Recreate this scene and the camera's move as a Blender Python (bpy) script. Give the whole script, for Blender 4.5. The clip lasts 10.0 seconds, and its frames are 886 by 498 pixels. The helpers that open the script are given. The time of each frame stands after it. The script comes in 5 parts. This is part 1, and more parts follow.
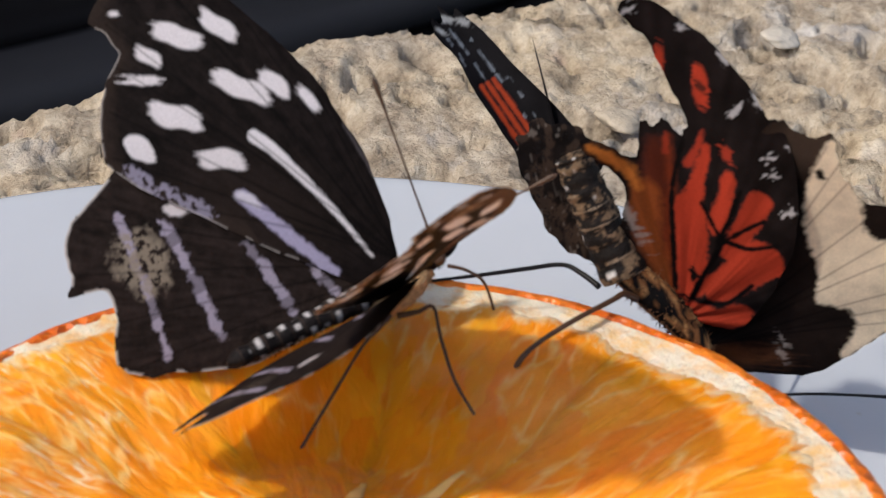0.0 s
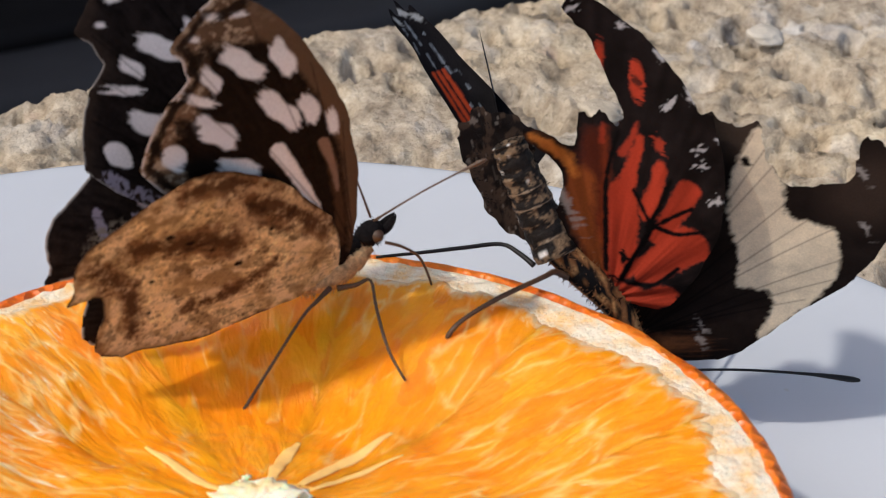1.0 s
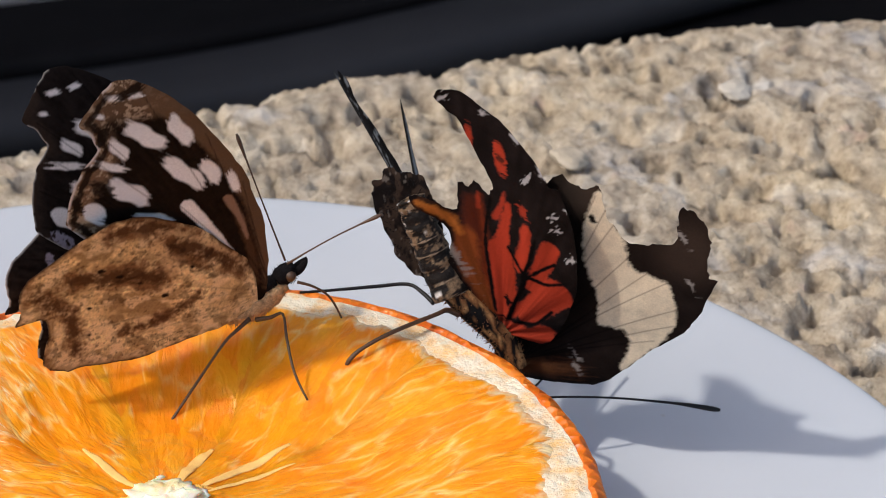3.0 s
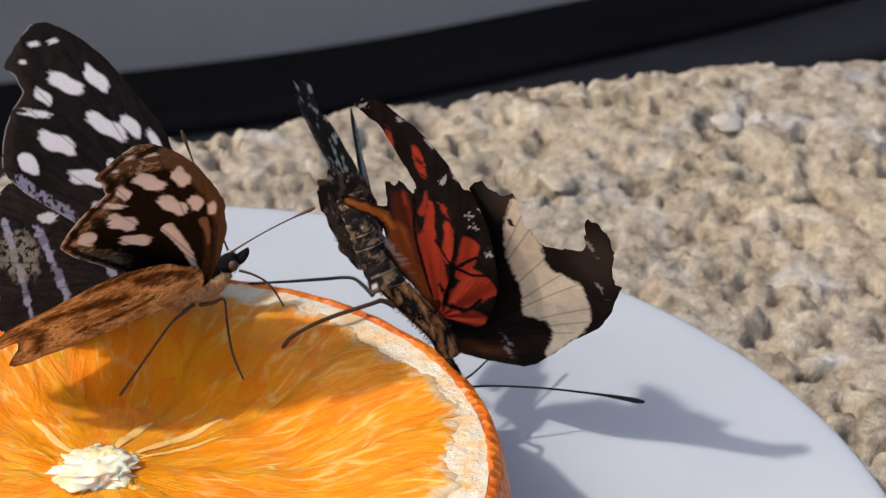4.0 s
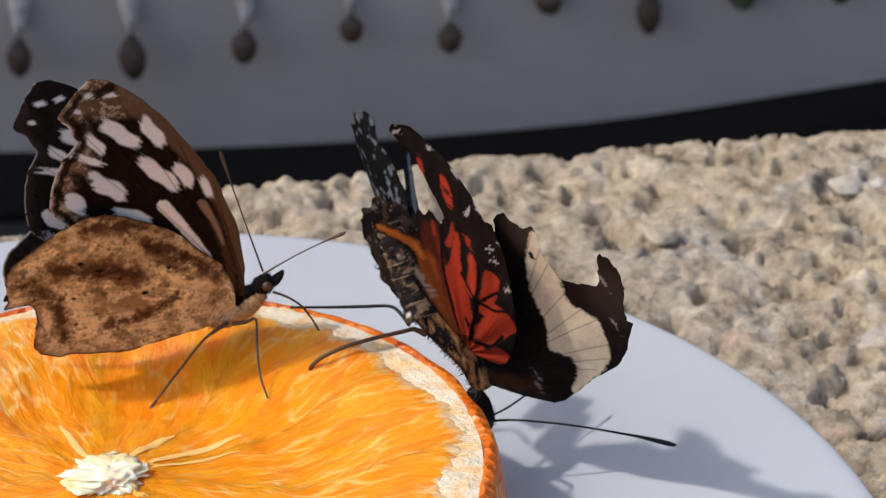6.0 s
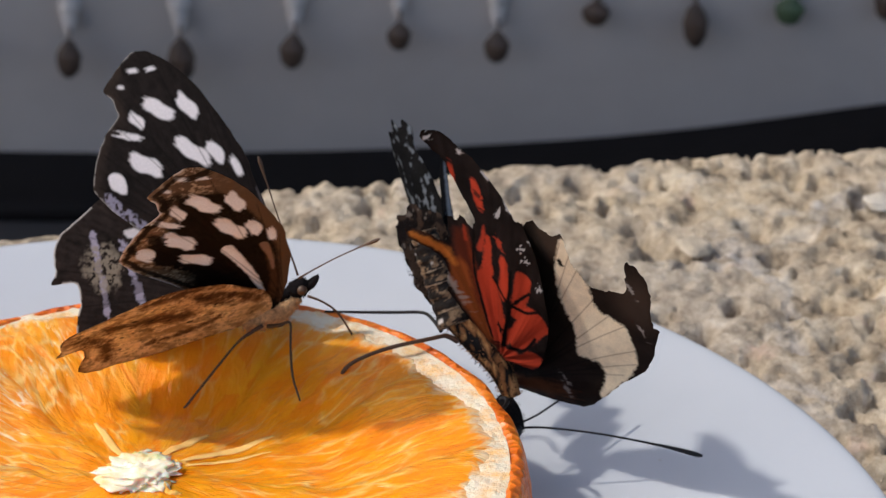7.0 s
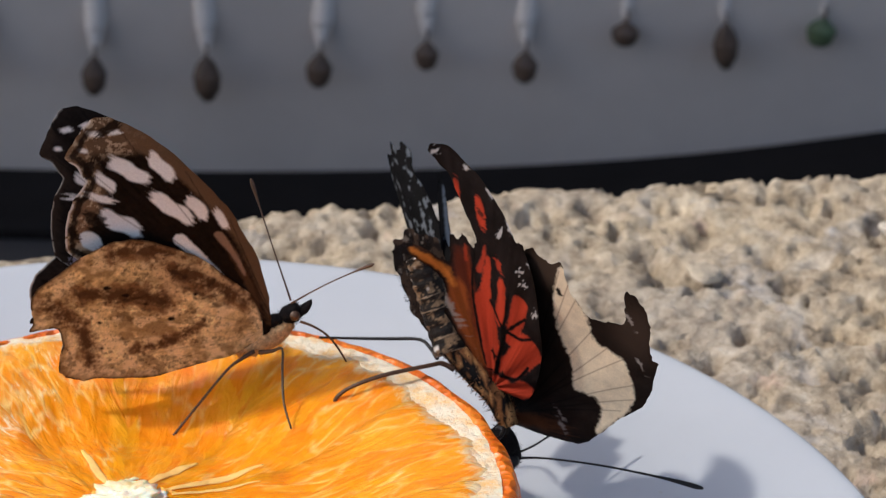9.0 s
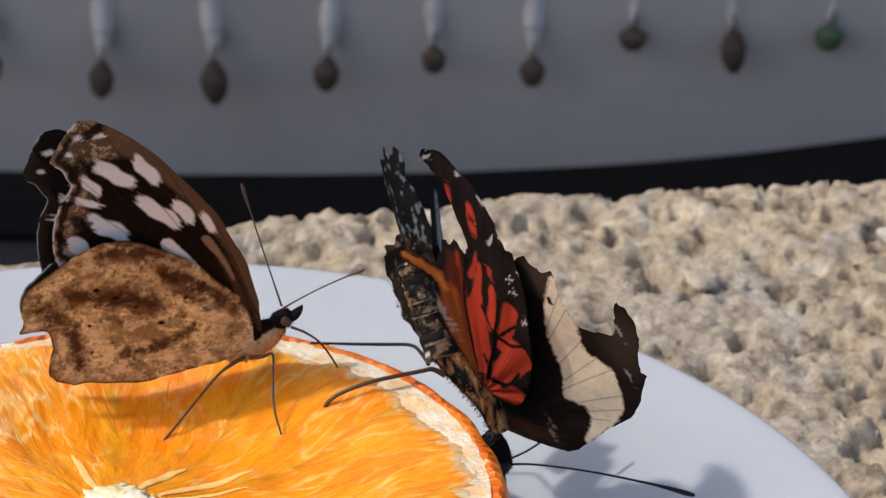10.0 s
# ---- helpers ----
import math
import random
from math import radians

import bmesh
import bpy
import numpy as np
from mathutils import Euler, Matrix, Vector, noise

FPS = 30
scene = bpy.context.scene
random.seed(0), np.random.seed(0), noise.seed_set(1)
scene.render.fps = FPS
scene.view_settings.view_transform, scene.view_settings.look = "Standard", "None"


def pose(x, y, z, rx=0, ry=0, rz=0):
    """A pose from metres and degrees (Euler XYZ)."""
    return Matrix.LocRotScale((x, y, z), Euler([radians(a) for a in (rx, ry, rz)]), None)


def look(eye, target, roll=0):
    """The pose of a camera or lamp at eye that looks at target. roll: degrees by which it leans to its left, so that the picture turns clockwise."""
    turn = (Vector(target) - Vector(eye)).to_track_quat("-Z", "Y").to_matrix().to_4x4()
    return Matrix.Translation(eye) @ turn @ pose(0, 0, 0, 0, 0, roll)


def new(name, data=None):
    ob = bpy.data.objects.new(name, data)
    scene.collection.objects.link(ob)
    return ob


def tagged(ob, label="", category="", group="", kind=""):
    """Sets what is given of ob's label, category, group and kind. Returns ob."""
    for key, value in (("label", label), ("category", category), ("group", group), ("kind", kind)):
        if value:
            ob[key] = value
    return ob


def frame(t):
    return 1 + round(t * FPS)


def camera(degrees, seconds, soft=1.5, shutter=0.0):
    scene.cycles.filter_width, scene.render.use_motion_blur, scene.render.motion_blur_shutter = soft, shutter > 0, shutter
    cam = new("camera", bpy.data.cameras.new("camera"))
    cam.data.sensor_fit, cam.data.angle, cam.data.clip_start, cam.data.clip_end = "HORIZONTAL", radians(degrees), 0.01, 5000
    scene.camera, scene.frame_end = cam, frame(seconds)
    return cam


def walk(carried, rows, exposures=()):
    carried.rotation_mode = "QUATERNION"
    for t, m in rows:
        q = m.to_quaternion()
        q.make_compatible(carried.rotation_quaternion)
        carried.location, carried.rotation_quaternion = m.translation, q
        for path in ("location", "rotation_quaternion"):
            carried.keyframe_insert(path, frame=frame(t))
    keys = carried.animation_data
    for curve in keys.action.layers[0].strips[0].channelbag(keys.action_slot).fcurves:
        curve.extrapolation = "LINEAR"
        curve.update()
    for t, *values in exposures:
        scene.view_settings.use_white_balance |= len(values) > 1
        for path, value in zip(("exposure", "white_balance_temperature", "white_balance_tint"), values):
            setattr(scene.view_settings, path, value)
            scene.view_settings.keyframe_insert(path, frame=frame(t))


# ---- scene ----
cam = camera(17.0, 10.0, soft=0.5)
cam.data.dof.use_dof, cam.data.dof.focus_distance, cam.data.dof.aperture_fstop = True, 0.280, 98.0
walk(cam, [
    (0.0, pose(-0.08123, -0.17395, 0.13889, 60.953, -4.099, -21.765)),
    (0.5, pose(-0.07693, -0.18980, 0.14538, 60.862, -3.903, -20.369)),
    (1.0, pose(-0.07235, -0.19392, 0.14717, 60.653, -3.683, -19.053)),
    (1.5, pose(-0.06911, -0.20609, 0.15328, 60.566, -3.450, -17.715)),
    (2.0, pose(-0.06548, -0.21946, 0.16321, 60.123, -3.283, -16.489)),
    (2.5, pose(-0.05409, -0.22399, 0.16807, 60.165, -2.778, -14.963)),
    (2.7, pose(-0.05331, -0.22732, 0.17483, 59.568, -2.736, -14.527)),
    (3.8, pose(-0.03370, -0.26382, 0.17730, 61.717, -1.457, -10.562)),
    (4.0, pose(-0.02633, -0.26580, 0.17703, 61.828, -1.169, -9.472)),
    (4.2, pose(-0.01807, -0.26852, 0.17882, 62.004, -1.294, -8.072)),
    (4.5, pose(-0.00564, -0.27114, 0.17808, 62.223, -0.458, -6.793)),
    (5.0, pose(0.00164, -0.27589, 0.17683, 62.893, -0.376, -4.574)),
    (5.5, pose(0.00399, -0.27749, 0.17499, 63.365, -0.447, -3.016)),
    (5.7, pose(0.00660, -0.27521, 0.17105, 63.738, -0.249, -2.472)),
    (6.8, pose(0.01337, -0.27760, 0.17473, 63.750, -0.800, -0.326)),
    (7.0, pose(0.01159, -0.27918, 0.17370, 63.877, -0.897, -0.319)),
    (7.5, pose(0.00526, -0.27619, 0.17253, 63.895, -1.255, 0.005)),
    (8.0, pose(0.00901, -0.27344, 0.17372, 63.917, -1.112, 0.349)),
    (8.5, pose(0.01314, -0.27217, 0.17387, 63.899, -1.152, 0.725)),
    (9.0, pose(0.01703, -0.27252, 0.17127, 64.235, -0.903, 0.684)),
    (9.5, pose(0.01692, -0.27143, 0.17189, 64.151, -1.053, 0.905)),
    (10.0, pose(0.01984, -0.27168, 0.17135, 64.270, -0.869, 1.048)),
])

# ---- world, sun, exposure ----
SUN_WAY = Vector((21.0, 1.8, -25.0)).normalized()          # the way the sunlight travels
world = bpy.data.worlds.new("sky")
scene.world = world
world.use_nodes = True
wn = world.node_tree
sky = wn.nodes.new("ShaderNodeTexSky")
sky.sky_type, sky.sun_disc = "NISHITA", False
sky.air_density, sky.dust_density, sky.ozone_density = 1.0, 2.6, 0.9      # a slightly hazy sky
sky.sun_elevation = math.asin(-SUN_WAY.z)
sky.sun_rotation = math.atan2(-SUN_WAY.x, -SUN_WAY.y)
wn.links.new(sky.outputs["Color"], wn.nodes["Background"].inputs["Color"])
wn.nodes["Background"].inputs["Strength"].default_value = 0.15
sun = new("sun", bpy.data.lights.new("sun", "SUN"))
sun.data.energy, sun.data.angle, sun.data.color = 2.0, radians(2.2), (1.0, 0.935, 0.84)
sun.matrix_world = look((-0.5, -0.2, 0.6), Vector((-0.5, -0.2, 0.6)) + SUN_WAY)
scene.view_settings.exposure = 0.25

MM = 0.001


# ---- materials ----
def material(name):
    m = bpy.data.materials.new(name)
    m.use_nodes = True
    nt = m.node_tree
    return m, nt, nt.nodes["Principled BSDF"]


def noise_node(nt, scale, detail=4.0, rough=0.6, vector=None, kind="object", distortion=0.0):
    n = nt.nodes.new("ShaderNodeTexNoise")
    n.inputs["Scale"].default_value, n.inputs["Detail"].default_value = scale, detail
    n.inputs["Roughness"].default_value, n.inputs["Distortion"].default_value = rough, distortion
    if vector is None:
        c = nt.nodes.new("ShaderNodeTexCoord")
        vector = c.outputs["Object"]
    nt.links.new(vector, n.inputs["Vector"])
    return n.outputs["Fac"]


def ramp(nt, fac, *stops):
    r = nt.nodes.new("ShaderNodeValToRGB")
    while len(r.color_ramp.elements) < len(stops):
        r.color_ramp.elements.new(0.5)
    for e, (p, c) in zip(r.color_ramp.elements, stops):
        e.position, e.color = p, (*c, 1.0) if len(c) == 3 else c
    nt.links.new(fac, r.inputs["Fac"])
    return r.outputs["Color"]


def mix(nt, a, b, fac, mode="MIX"):
    m = nt.nodes.new("ShaderNodeMix")
    m.data_type, m.blend_type = "RGBA", mode
    for socket, value in ((m.inputs[0], fac), (m.inputs[6], a), (m.inputs[7], b)):
        if isinstance(value, (int, float)):
            socket.default_value = value
        elif isinstance(value, tuple):
            socket.default_value = (*value, 1.0)
        else:
            nt.links.new(value, socket)
    return m.outputs[2]


def bump(nt, bsdf, height, distance, strength=1.0):
    b = nt.nodes.new("ShaderNodeBump")
    b.inputs["Distance"].default_value, b.inputs["Strength"].default_value = distance, strength
    nt.links.new(height, b.inputs["Height"])
    nt.links.new(b.outputs["Normal"], bsdf.inputs["Normal"])
    return b


def plain(name, colour, rough=0.6, vary=0.25, scale=900.0, relief=0.00005, metal=0.0, gloss=0.5):
    """A surface of one colour with fine uneven tone and relief."""
    m, nt, b = material(name)
    f = noise_node(nt, scale, 5)
    dark, light = tuple(c * (1 - vary) for c in colour), tuple(min(1, c * (1 + vary)) for c in colour)
    nt.links.new(ramp(nt, f, (0.3, dark), (0.7, light)), b.inputs["Base Color"])
    b.inputs["Roughness"].default_value, b.inputs["Metallic"].default_value = rough, metal
    b.inputs["Specular IOR Level"].default_value = gloss
    bump(nt, b, noise_node(nt, scale * 2.5, 3), relief)
    return m


def concrete_material():
    m, nt, b = material("rough_concrete")
    big = noise_node(nt, 24, 3)
    mid = noise_node(nt, 230, 6, 0.75)
    fine = noise_node(nt, 1500, 5, 0.8)
    patch = noise_node(nt, 60, 4, 0.6, distortion=0.8)
    base = ramp(nt, mid, (0.34, (0.24, 0.195, 0.145)), (0.44, (0.43, 0.355, 0.27)), (0.56, (0.58, 0.50, 0.39)), (0.70, (0.76, 0.70, 0.60)))
    tone = mix(nt, base, ramp(nt, big, (0.35, (0.90, 0.90, 0.93)), (0.65, (1.06, 1.0, 0.88))), 0.8, "MULTIPLY")
    chalk = mix(nt, tone, (0.74, 0.73, 0.73), ramp(nt, patch, (0.56, (0, 0, 0)), (0.70, (0.55, 0.55, 0.55))))
    pink = mix(nt, chalk, (0.66, 0.46, 0.37), ramp(nt, noise_node(nt, 130, 3, 0.5), (0.66, (0, 0, 0)), (0.74, (0.45, 0.45, 0.45))))
    stain = mix(nt, pink, (0.13, 0.11, 0.09), ramp(nt, noise_node(nt, 120, 6, 0.72, distortion=0.5), (0.57, (0, 0, 0)), (0.68, (0.75, 0.75, 0.75))))
    speck = mix(nt, stain, ramp(nt, fine, (0.30, (0.30, 0.27, 0.25)), (0.42, (1, 1, 1)), (0.62, (1.0, 1.0, 1.0)), (0.78, (1.35, 1.35, 1.35))), 0.8, "MULTIPLY")
    nt.links.new(speck, b.inputs["Base Color"])
    b.inputs["Roughness"].default_value = 0.95
    b.inputs["Specular IOR Level"].default_value = 0.15
    bump(nt, b, noise_node(nt, 800, 5, 0.72), 0.0009)
    return m


def wing_material():
    """Scaled wing membrane: the tint is laid on the sheet; light partly shines through."""
    m, nt, b = material("wing_scales")
    a = nt.nodes.new("ShaderNodeAttribute")
    a.attribute_name = "tint"
    grain = ramp(nt, noise_node(nt, 5200, 3, 0.7), (0.25, (0.68, 0.68, 0.68)), (0.75, (1.25, 1.25, 1.25)))
    col = mix(nt, a.outputs["Color"], grain, 0.45, "MULTIPLY")
    nt.links.new(col, b.inputs["Base Color"])
    b.inputs["Roughness"].default_value = 0.6
    b.inputs["Specular IOR Level"].default_value = 0.06
    bump(nt, b, noise_node(nt, 3800, 4, 0.6), 0.00006)
    t = nt.nodes.new("ShaderNodeBsdfTranslucent")
    nt.links.new(col, t.inputs["Color"])
    s = nt.nodes.new("ShaderNodeMixShader")
    s.inputs[0].default_value = 0.32
    nt.links.new(b.outputs[0], s.inputs[1])
    nt.links.new(t.outputs[0], s.inputs[2])
    nt.links.new(s.outputs[0], nt.nodes["Material Output"].inputs["Surface"])
    return m


def flesh_material():
    """Juicy orange pulp; the grain runs from the core to the rind and turns to pith at the edge."""
    m, nt, b = material("orange_pulp")
    a, z = nt.nodes.new("ShaderNodeAttribute"), nt.nodes.new("ShaderNodeAttribute")
    a.attribute_name, z.attribute_name = "polar", "tint"
    split, tone = nt.nodes.new("ShaderNodeSeparateXYZ"), nt.nodes.new("ShaderNodeSeparateColor")
    nt.links.new(a.outputs["Vector"], split.inputs["Vector"])
    nt.links.new(z.outputs["Color"], tone.inputs["Color"])
    def stretched(sx, sy, seed, detail=3.0, bend=0.6):
        v = nt.nodes.new("ShaderNodeMapping")
        v.inputs["Scale"].default_value, v.inputs["Location"].default_value = (sx, sy, 0), (seed, seed * 1.7, seed)
        nt.links.new(a.outputs["Vector"], v.inputs["Vector"])
        return noise_node(nt, 1.0, detail, 0.6, v.outputs["Vector"], distortion=bend)
    def maths(kind, one, two):
        n = nt.nodes.new("ShaderNodeMath")
        n.operation = kind
        for socket, value in zip(n.inputs, (one, two)):
            if isinstance(value, (int, float)):
                socket.default_value = value
            else:
                nt.links.new(value, socket)
        return n.outputs[0]
    # juice sacs: long drops side by side, pale where their walls meet
    warp = nt.nodes.new("ShaderNodeTexNoise")
    warp.inputs["Scale"].default_value, warp.inputs["Detail"].default_value = 1.0, 2.0
    lay_out = nt.nodes.new("ShaderNodeMapping")
    lay_out.inputs["Scale"].default_value = (12.0, 0.20, 0)
    nt.links.new(a.outputs["Vector"], lay_out.inputs["Vector"])
    nt.links.new(lay_out.outputs["Vector"], warp.inputs["Vector"])
    shifted = nt.nodes.new("ShaderNodeVectorMath")
    shifted.operation = "MULTIPLY_ADD"
    shifted.inputs[1].default_value = (1.1, 1.1, 0)
    nt.links.new(warp.outputs["Color"], shifted.inputs[0])
    nt.links.new(lay_out.outputs["Vector"], shifted.inputs[2])
    def cells(feature):
        n = nt.nodes.new("ShaderNodeTexVoronoi")
        n.feature, n.voronoi_dimensions = feature, "2D"
        n.inputs["Scale"].default_value = 1.0
        nt.links.new(shifted.outputs[0], n.inputs["Vector"])
        return n
    drop, border = cells("F1"), cells("DISTANCE_TO_EDGE").outputs["Distance"]
    wide = stretched(4.0, 0.10, 9, 2.0)
    sacs = stretched(10, 0.15, 3, 2.0, 1.0)
    fine = stretched(19, 0.24, 5, 4.0, 1.3)
    col = ramp(nt, wide, (0.34, (0.89, 0.215, 0.003)), (0.50, (0.93, 0.31, 0.005)), (0.66, (0.95, 0.39, 0.012)))
    col = mix(nt, col, ramp(nt, sacs, (0.36, (0.90, 0.22, 0.003)), (0.56, (0.93, 0.31, 0.008)), (0.74, (0.95, 0.42, 0.03))), 0.55)
    each = nt.nodes.new("ShaderNodeSeparateColor")
    nt.links.new(drop.outputs["Color"], each.inputs["Color"])
    col = mix(nt, col, ramp(nt, each.outputs["Red"], (0.0, (0.89, 0.21, 0.003)), (0.6, (0.94, 0.325, 0.006)), (1.0, (0.95, 0.39, 0.011))), 0.5)
    wall = mix(nt, ramp(nt, border, (0.0, (1, 1, 1)), (0.17, (0, 0, 0))), ramp(nt, maths("ADD", stretched(7, 0.12, 41, 3.0), maths("MULTIPLY", tone.outputs["Red"], 0.22)), (0.52, (0, 0, 0)), (0.74, (0.75, 0.75, 0.75))), 1.0, "MULTIPLY")
    col = mix(nt, col, (0.96, 0.62, 0.22), wall)
    clear = ramp(nt, maths("ADD", fine, maths("MULTIPLY", maths("SUBTRACT", tone.outputs["Red"], 0.5), 0.42)), (0.60, (0, 0, 0)), (0.80, (0.5, 0.6, 0.6)))
    col = mix(nt, col, (0.96, 0.58, 0.17), clear)
    white = ramp(nt, maths("ADD", stretched(17, 0.20, 21, 4.0, 1.6), maths("MULTIPLY", maths("SUBTRACT", tone.outputs["Red"], 0.5), 0.28)), (0.655, (0, 0, 0)), (0.78, (0.75, 0.9, 0.9)))
    col = mix(nt, col, (0.96, 0.80, 0.52), white)
    # the pith reaches into the pulp in fuzzy fingers
    edge = maths("SUBTRACT", maths("MULTIPLY", stretched(13, 0.45, 31, 6.0, 0.8), 7.4), split.outputs["Z"])
    col = mix(nt, col, (0.90, 0.68, 0.40), ramp(nt, maths("MULTIPLY", edge, 0.2), (0.26, (0, 0, 0)), (0.60, (0.9, 0.9, 0.9))))
    nt.links.new(col, b.inputs["Base Color"])
    b.inputs["Roughness"].default_value = 0.32
    b.inputs["Coat Weight"].default_value, b.inputs["Coat Roughness"].default_value = 0.35, 0.08
    b.inputs["Specular IOR Level"].default_value = 0.3
    b.inputs["Subsurface Weight"].default_value = 0.45
    b.inputs["Subsurface Radius"].default_value = (0.0040, 0.0036, 0.0015)
    b.inputs["Subsurface Scale"].default_value = 1.0
    bump(nt, b, maths("ADD", maths("MULTIPLY", fine, 0.35), maths("ADD", sacs, maths("MULTIPLY", noise_node(nt, 620, 2, 0.5), 0.5))), 0.0011, 0.35)
    return m


def peel_material():
    m, nt, b = material("orange_peel")
    f = noise_node(nt, 160, 4)
    nt.links.new(ramp(nt, f, (0.3, (0.60, 0.10, 0.006)), (0.55, (0.76, 0.17, 0.010)), (0.8, (0.85, 0.30, 0.04))), b.inputs["Base Color"])
    b.inputs["Roughness"].default_value = 0.38
    b.inputs["Subsurface Weight"].default_value, b.inputs["Subsurface Scale"].default_value = 0.15, 0.002
    v = nt.nodes.new("ShaderNodeTexVoronoi")
    v.inputs["Scale"].default_value = 900
    c = nt.nodes.new("ShaderNodeTexCoord")
    nt.links.new(c.outputs["Object"], v.inputs["Vector"])
    bump(nt, b, v.outputs["Distance"], 0.0006)
    return m


def pith_material(name, colour, stain, through_light=0.08, relief=0.0004):
    m, nt, b = material(name)
    f = noise_node(nt, 330, 6, 0.7)
    nt.links.new(ramp(nt, f, (0.34, stain), (0.56, colour), (0.8, tuple(min(1, c * 1.08) for c in colour))), b.inputs["Base Color"])
    b.inputs["Roughness"].default_value = 0.6
    b.inputs["Subsurface Weight"].default_value, b.inputs["Subsurface Scale"].default_value = through_light, 0.001 if through_light < 0.2 else 0.0025
    bump(nt, b, noise_node(nt, 900, 5, 0.7), relief)
    return m


def porcelain_material():
    m, nt, b = material("white_porcelain")
    f = noise_node(nt, 40, 3)
    col = ramp(nt, f, (0.3, (0.465, 0.495, 0.545)), (0.7, (0.50, 0.53, 0.58)))
    specks = ramp(nt, noise_node(nt, 420, 2, 0.5), (0.76, (1, 1, 1)), (0.8, (0.85, 0.72, 0.55)))
    nt.links.new(mix(nt, col, specks, 0.35, "MULTIPLY"), b.inputs["Base Color"])
    b.inputs["Roughness"].default_value = 0.22
    b.inputs["Coat Weight"].default_value = 0.3
    bump(nt, b, noise_node(nt, 60, 2), 0.0002, 0.3)
    return m


CONCRETE = concrete_material()
WING = wing_material()
FLESH = flesh_material()
PEEL = peel_material()
PITH = pith_material("orange_pith", (0.84, 0.735, 0.57), (0.86, 0.50, 0.17))
CORE = pith_material("orange_core", (0.92, 0.84, 0.66), (0.94, 0.68, 0.30), 0.45, 0.0001)

MEMBRANE = pith_material("segment_membrane", (0.95, 0.56, 0.14), (0.93, 0.40, 0.02))
PORCELAIN = porcelain_material()
FIBRE = plain("orange_fibre", (0.94, 0.56, 0.18), 0.4, 0.12, 400, 0.0001)
BLACK = plain("black_chitin", (0.006, 0.005, 0.005), 0.45, 0.4, 4000, 0.00003, 0.0, 0.3)
BROWN = plain("brown_chitin", (0.070, 0.034, 0.016), 0.45, 0.35, 4000, 0.00003)
TAN_FUR = plain("tan_fur", (0.50, 0.31, 0.15), 0.85, 0.45, 2600, 0.0002)
RUST_FUR = plain("rust_fur", (0.20, 0.082, 0.027), 0.85, 0.5, 2600, 0.0002)
DARK_FUR = plain("dark_fur", (0.007, 0.0055, 0.006), 0.85, 0.5, 2600, 0.0002, 0.0, 0.12)
GREY_BOARD = plain("grey_board", (0.66, 0.605, 0.575), 0.7, 0.10, 14, 0.0002)
DARK_RAIL = plain("black_rail", (0.010, 0.009, 0.0095), 0.6, 0.25, 30, 0.0001, 0.0, 0.08)
GREY_TRAY = plain("grey_tray", (0.042, 0.041, 0.044), 0.6, 0.15, 25, 0.0001, 0.0, 0.2)
PAPER = plain("grey_paper", (0.74, 0.69, 0.665), 0.8, 0.1, 60, 0.0001)
POD = plain("brown_pod", (0.085, 0.055, 0.040), 0.6, 0.4, 250, 0.0003)
GREEN_POD = plain("green_pod", (0.075, 0.12, 0.06), 0.6, 0.4, 250, 0.0003)
GROUND = plain("dark_gravel", (0.07, 0.066, 0.06), 0.95, 0.35, 30, 0.004)


# ---- building helpers ----
def mesh_object(name, verts, faces, mat, parent=None, label="", smooth=True, tint=None, polar=None):
    me = bpy.data.meshes.new(name)
    me.from_pydata([tuple(v) for v in verts], [], [tuple(f) for f in faces])
    me.materials.append(mat)
    if smooth:
        me.polygons.foreach_set("use_smooth", [True] * len(me.polygons))
    for key, values in (("tint", tint), ("polar", polar)):
        if values is not None:
            if key == "tint":
                a = me.attributes.new(key, "FLOAT_COLOR", "POINT")
                a.data.foreach_set("color", np.c_[values, np.ones(len(values))].astype(np.float32).ravel())
            else:
                a = me.attributes.new(key, "FLOAT_VECTOR", "POINT")
                a.data.foreach_set("vector", np.asarray(values, np.float32).ravel())
    me.update()
    ob = new(name, me)
    if parent is not None:
        ob.parent = parent
    if label:
        tagged(ob, label)
    return ob


def part(name, bm, mat, parent, label="", smooth=True):
    me = bpy.data.meshes.new(name)
    bm.to_mesh(me)
    bm.free()
    me.materials.append(mat)
    if smooth:
        me.polygons.foreach_set("use_smooth", [True] * len(me.polygons))
    ob = new(name, me)
    ob.parent = parent
    if label:
        tagged(ob, label)
    return ob


def hashed(ix, iy, seed):
    s = np.sin(ix * 127.1 + iy * 311.7 + seed * 74.7) * 43758.5453
    return s - np.floor(s)


def vnoise(x, y, seed=0.0):
    """Smooth value noise from 0 to 1 on arrays."""
    x, y = np.asarray(x, float), np.asarray(y, float)
    ix, iy = np.floor(x), np.floor(y)
    fx, fy = x - ix, y - iy
    fx, fy = fx * fx * (3 - 2 * fx), fy * fy * (3 - 2 * fy)
    a, b = hashed(ix, iy, seed), hashed(ix + 1, iy, seed)
    c, d = hashed(ix, iy + 1, seed), hashed(ix + 1, iy + 1, seed)
    return (a * (1 - fx) + b * fx) * (1 - fy) + (c * (1 - fx) + d * fx) * fy


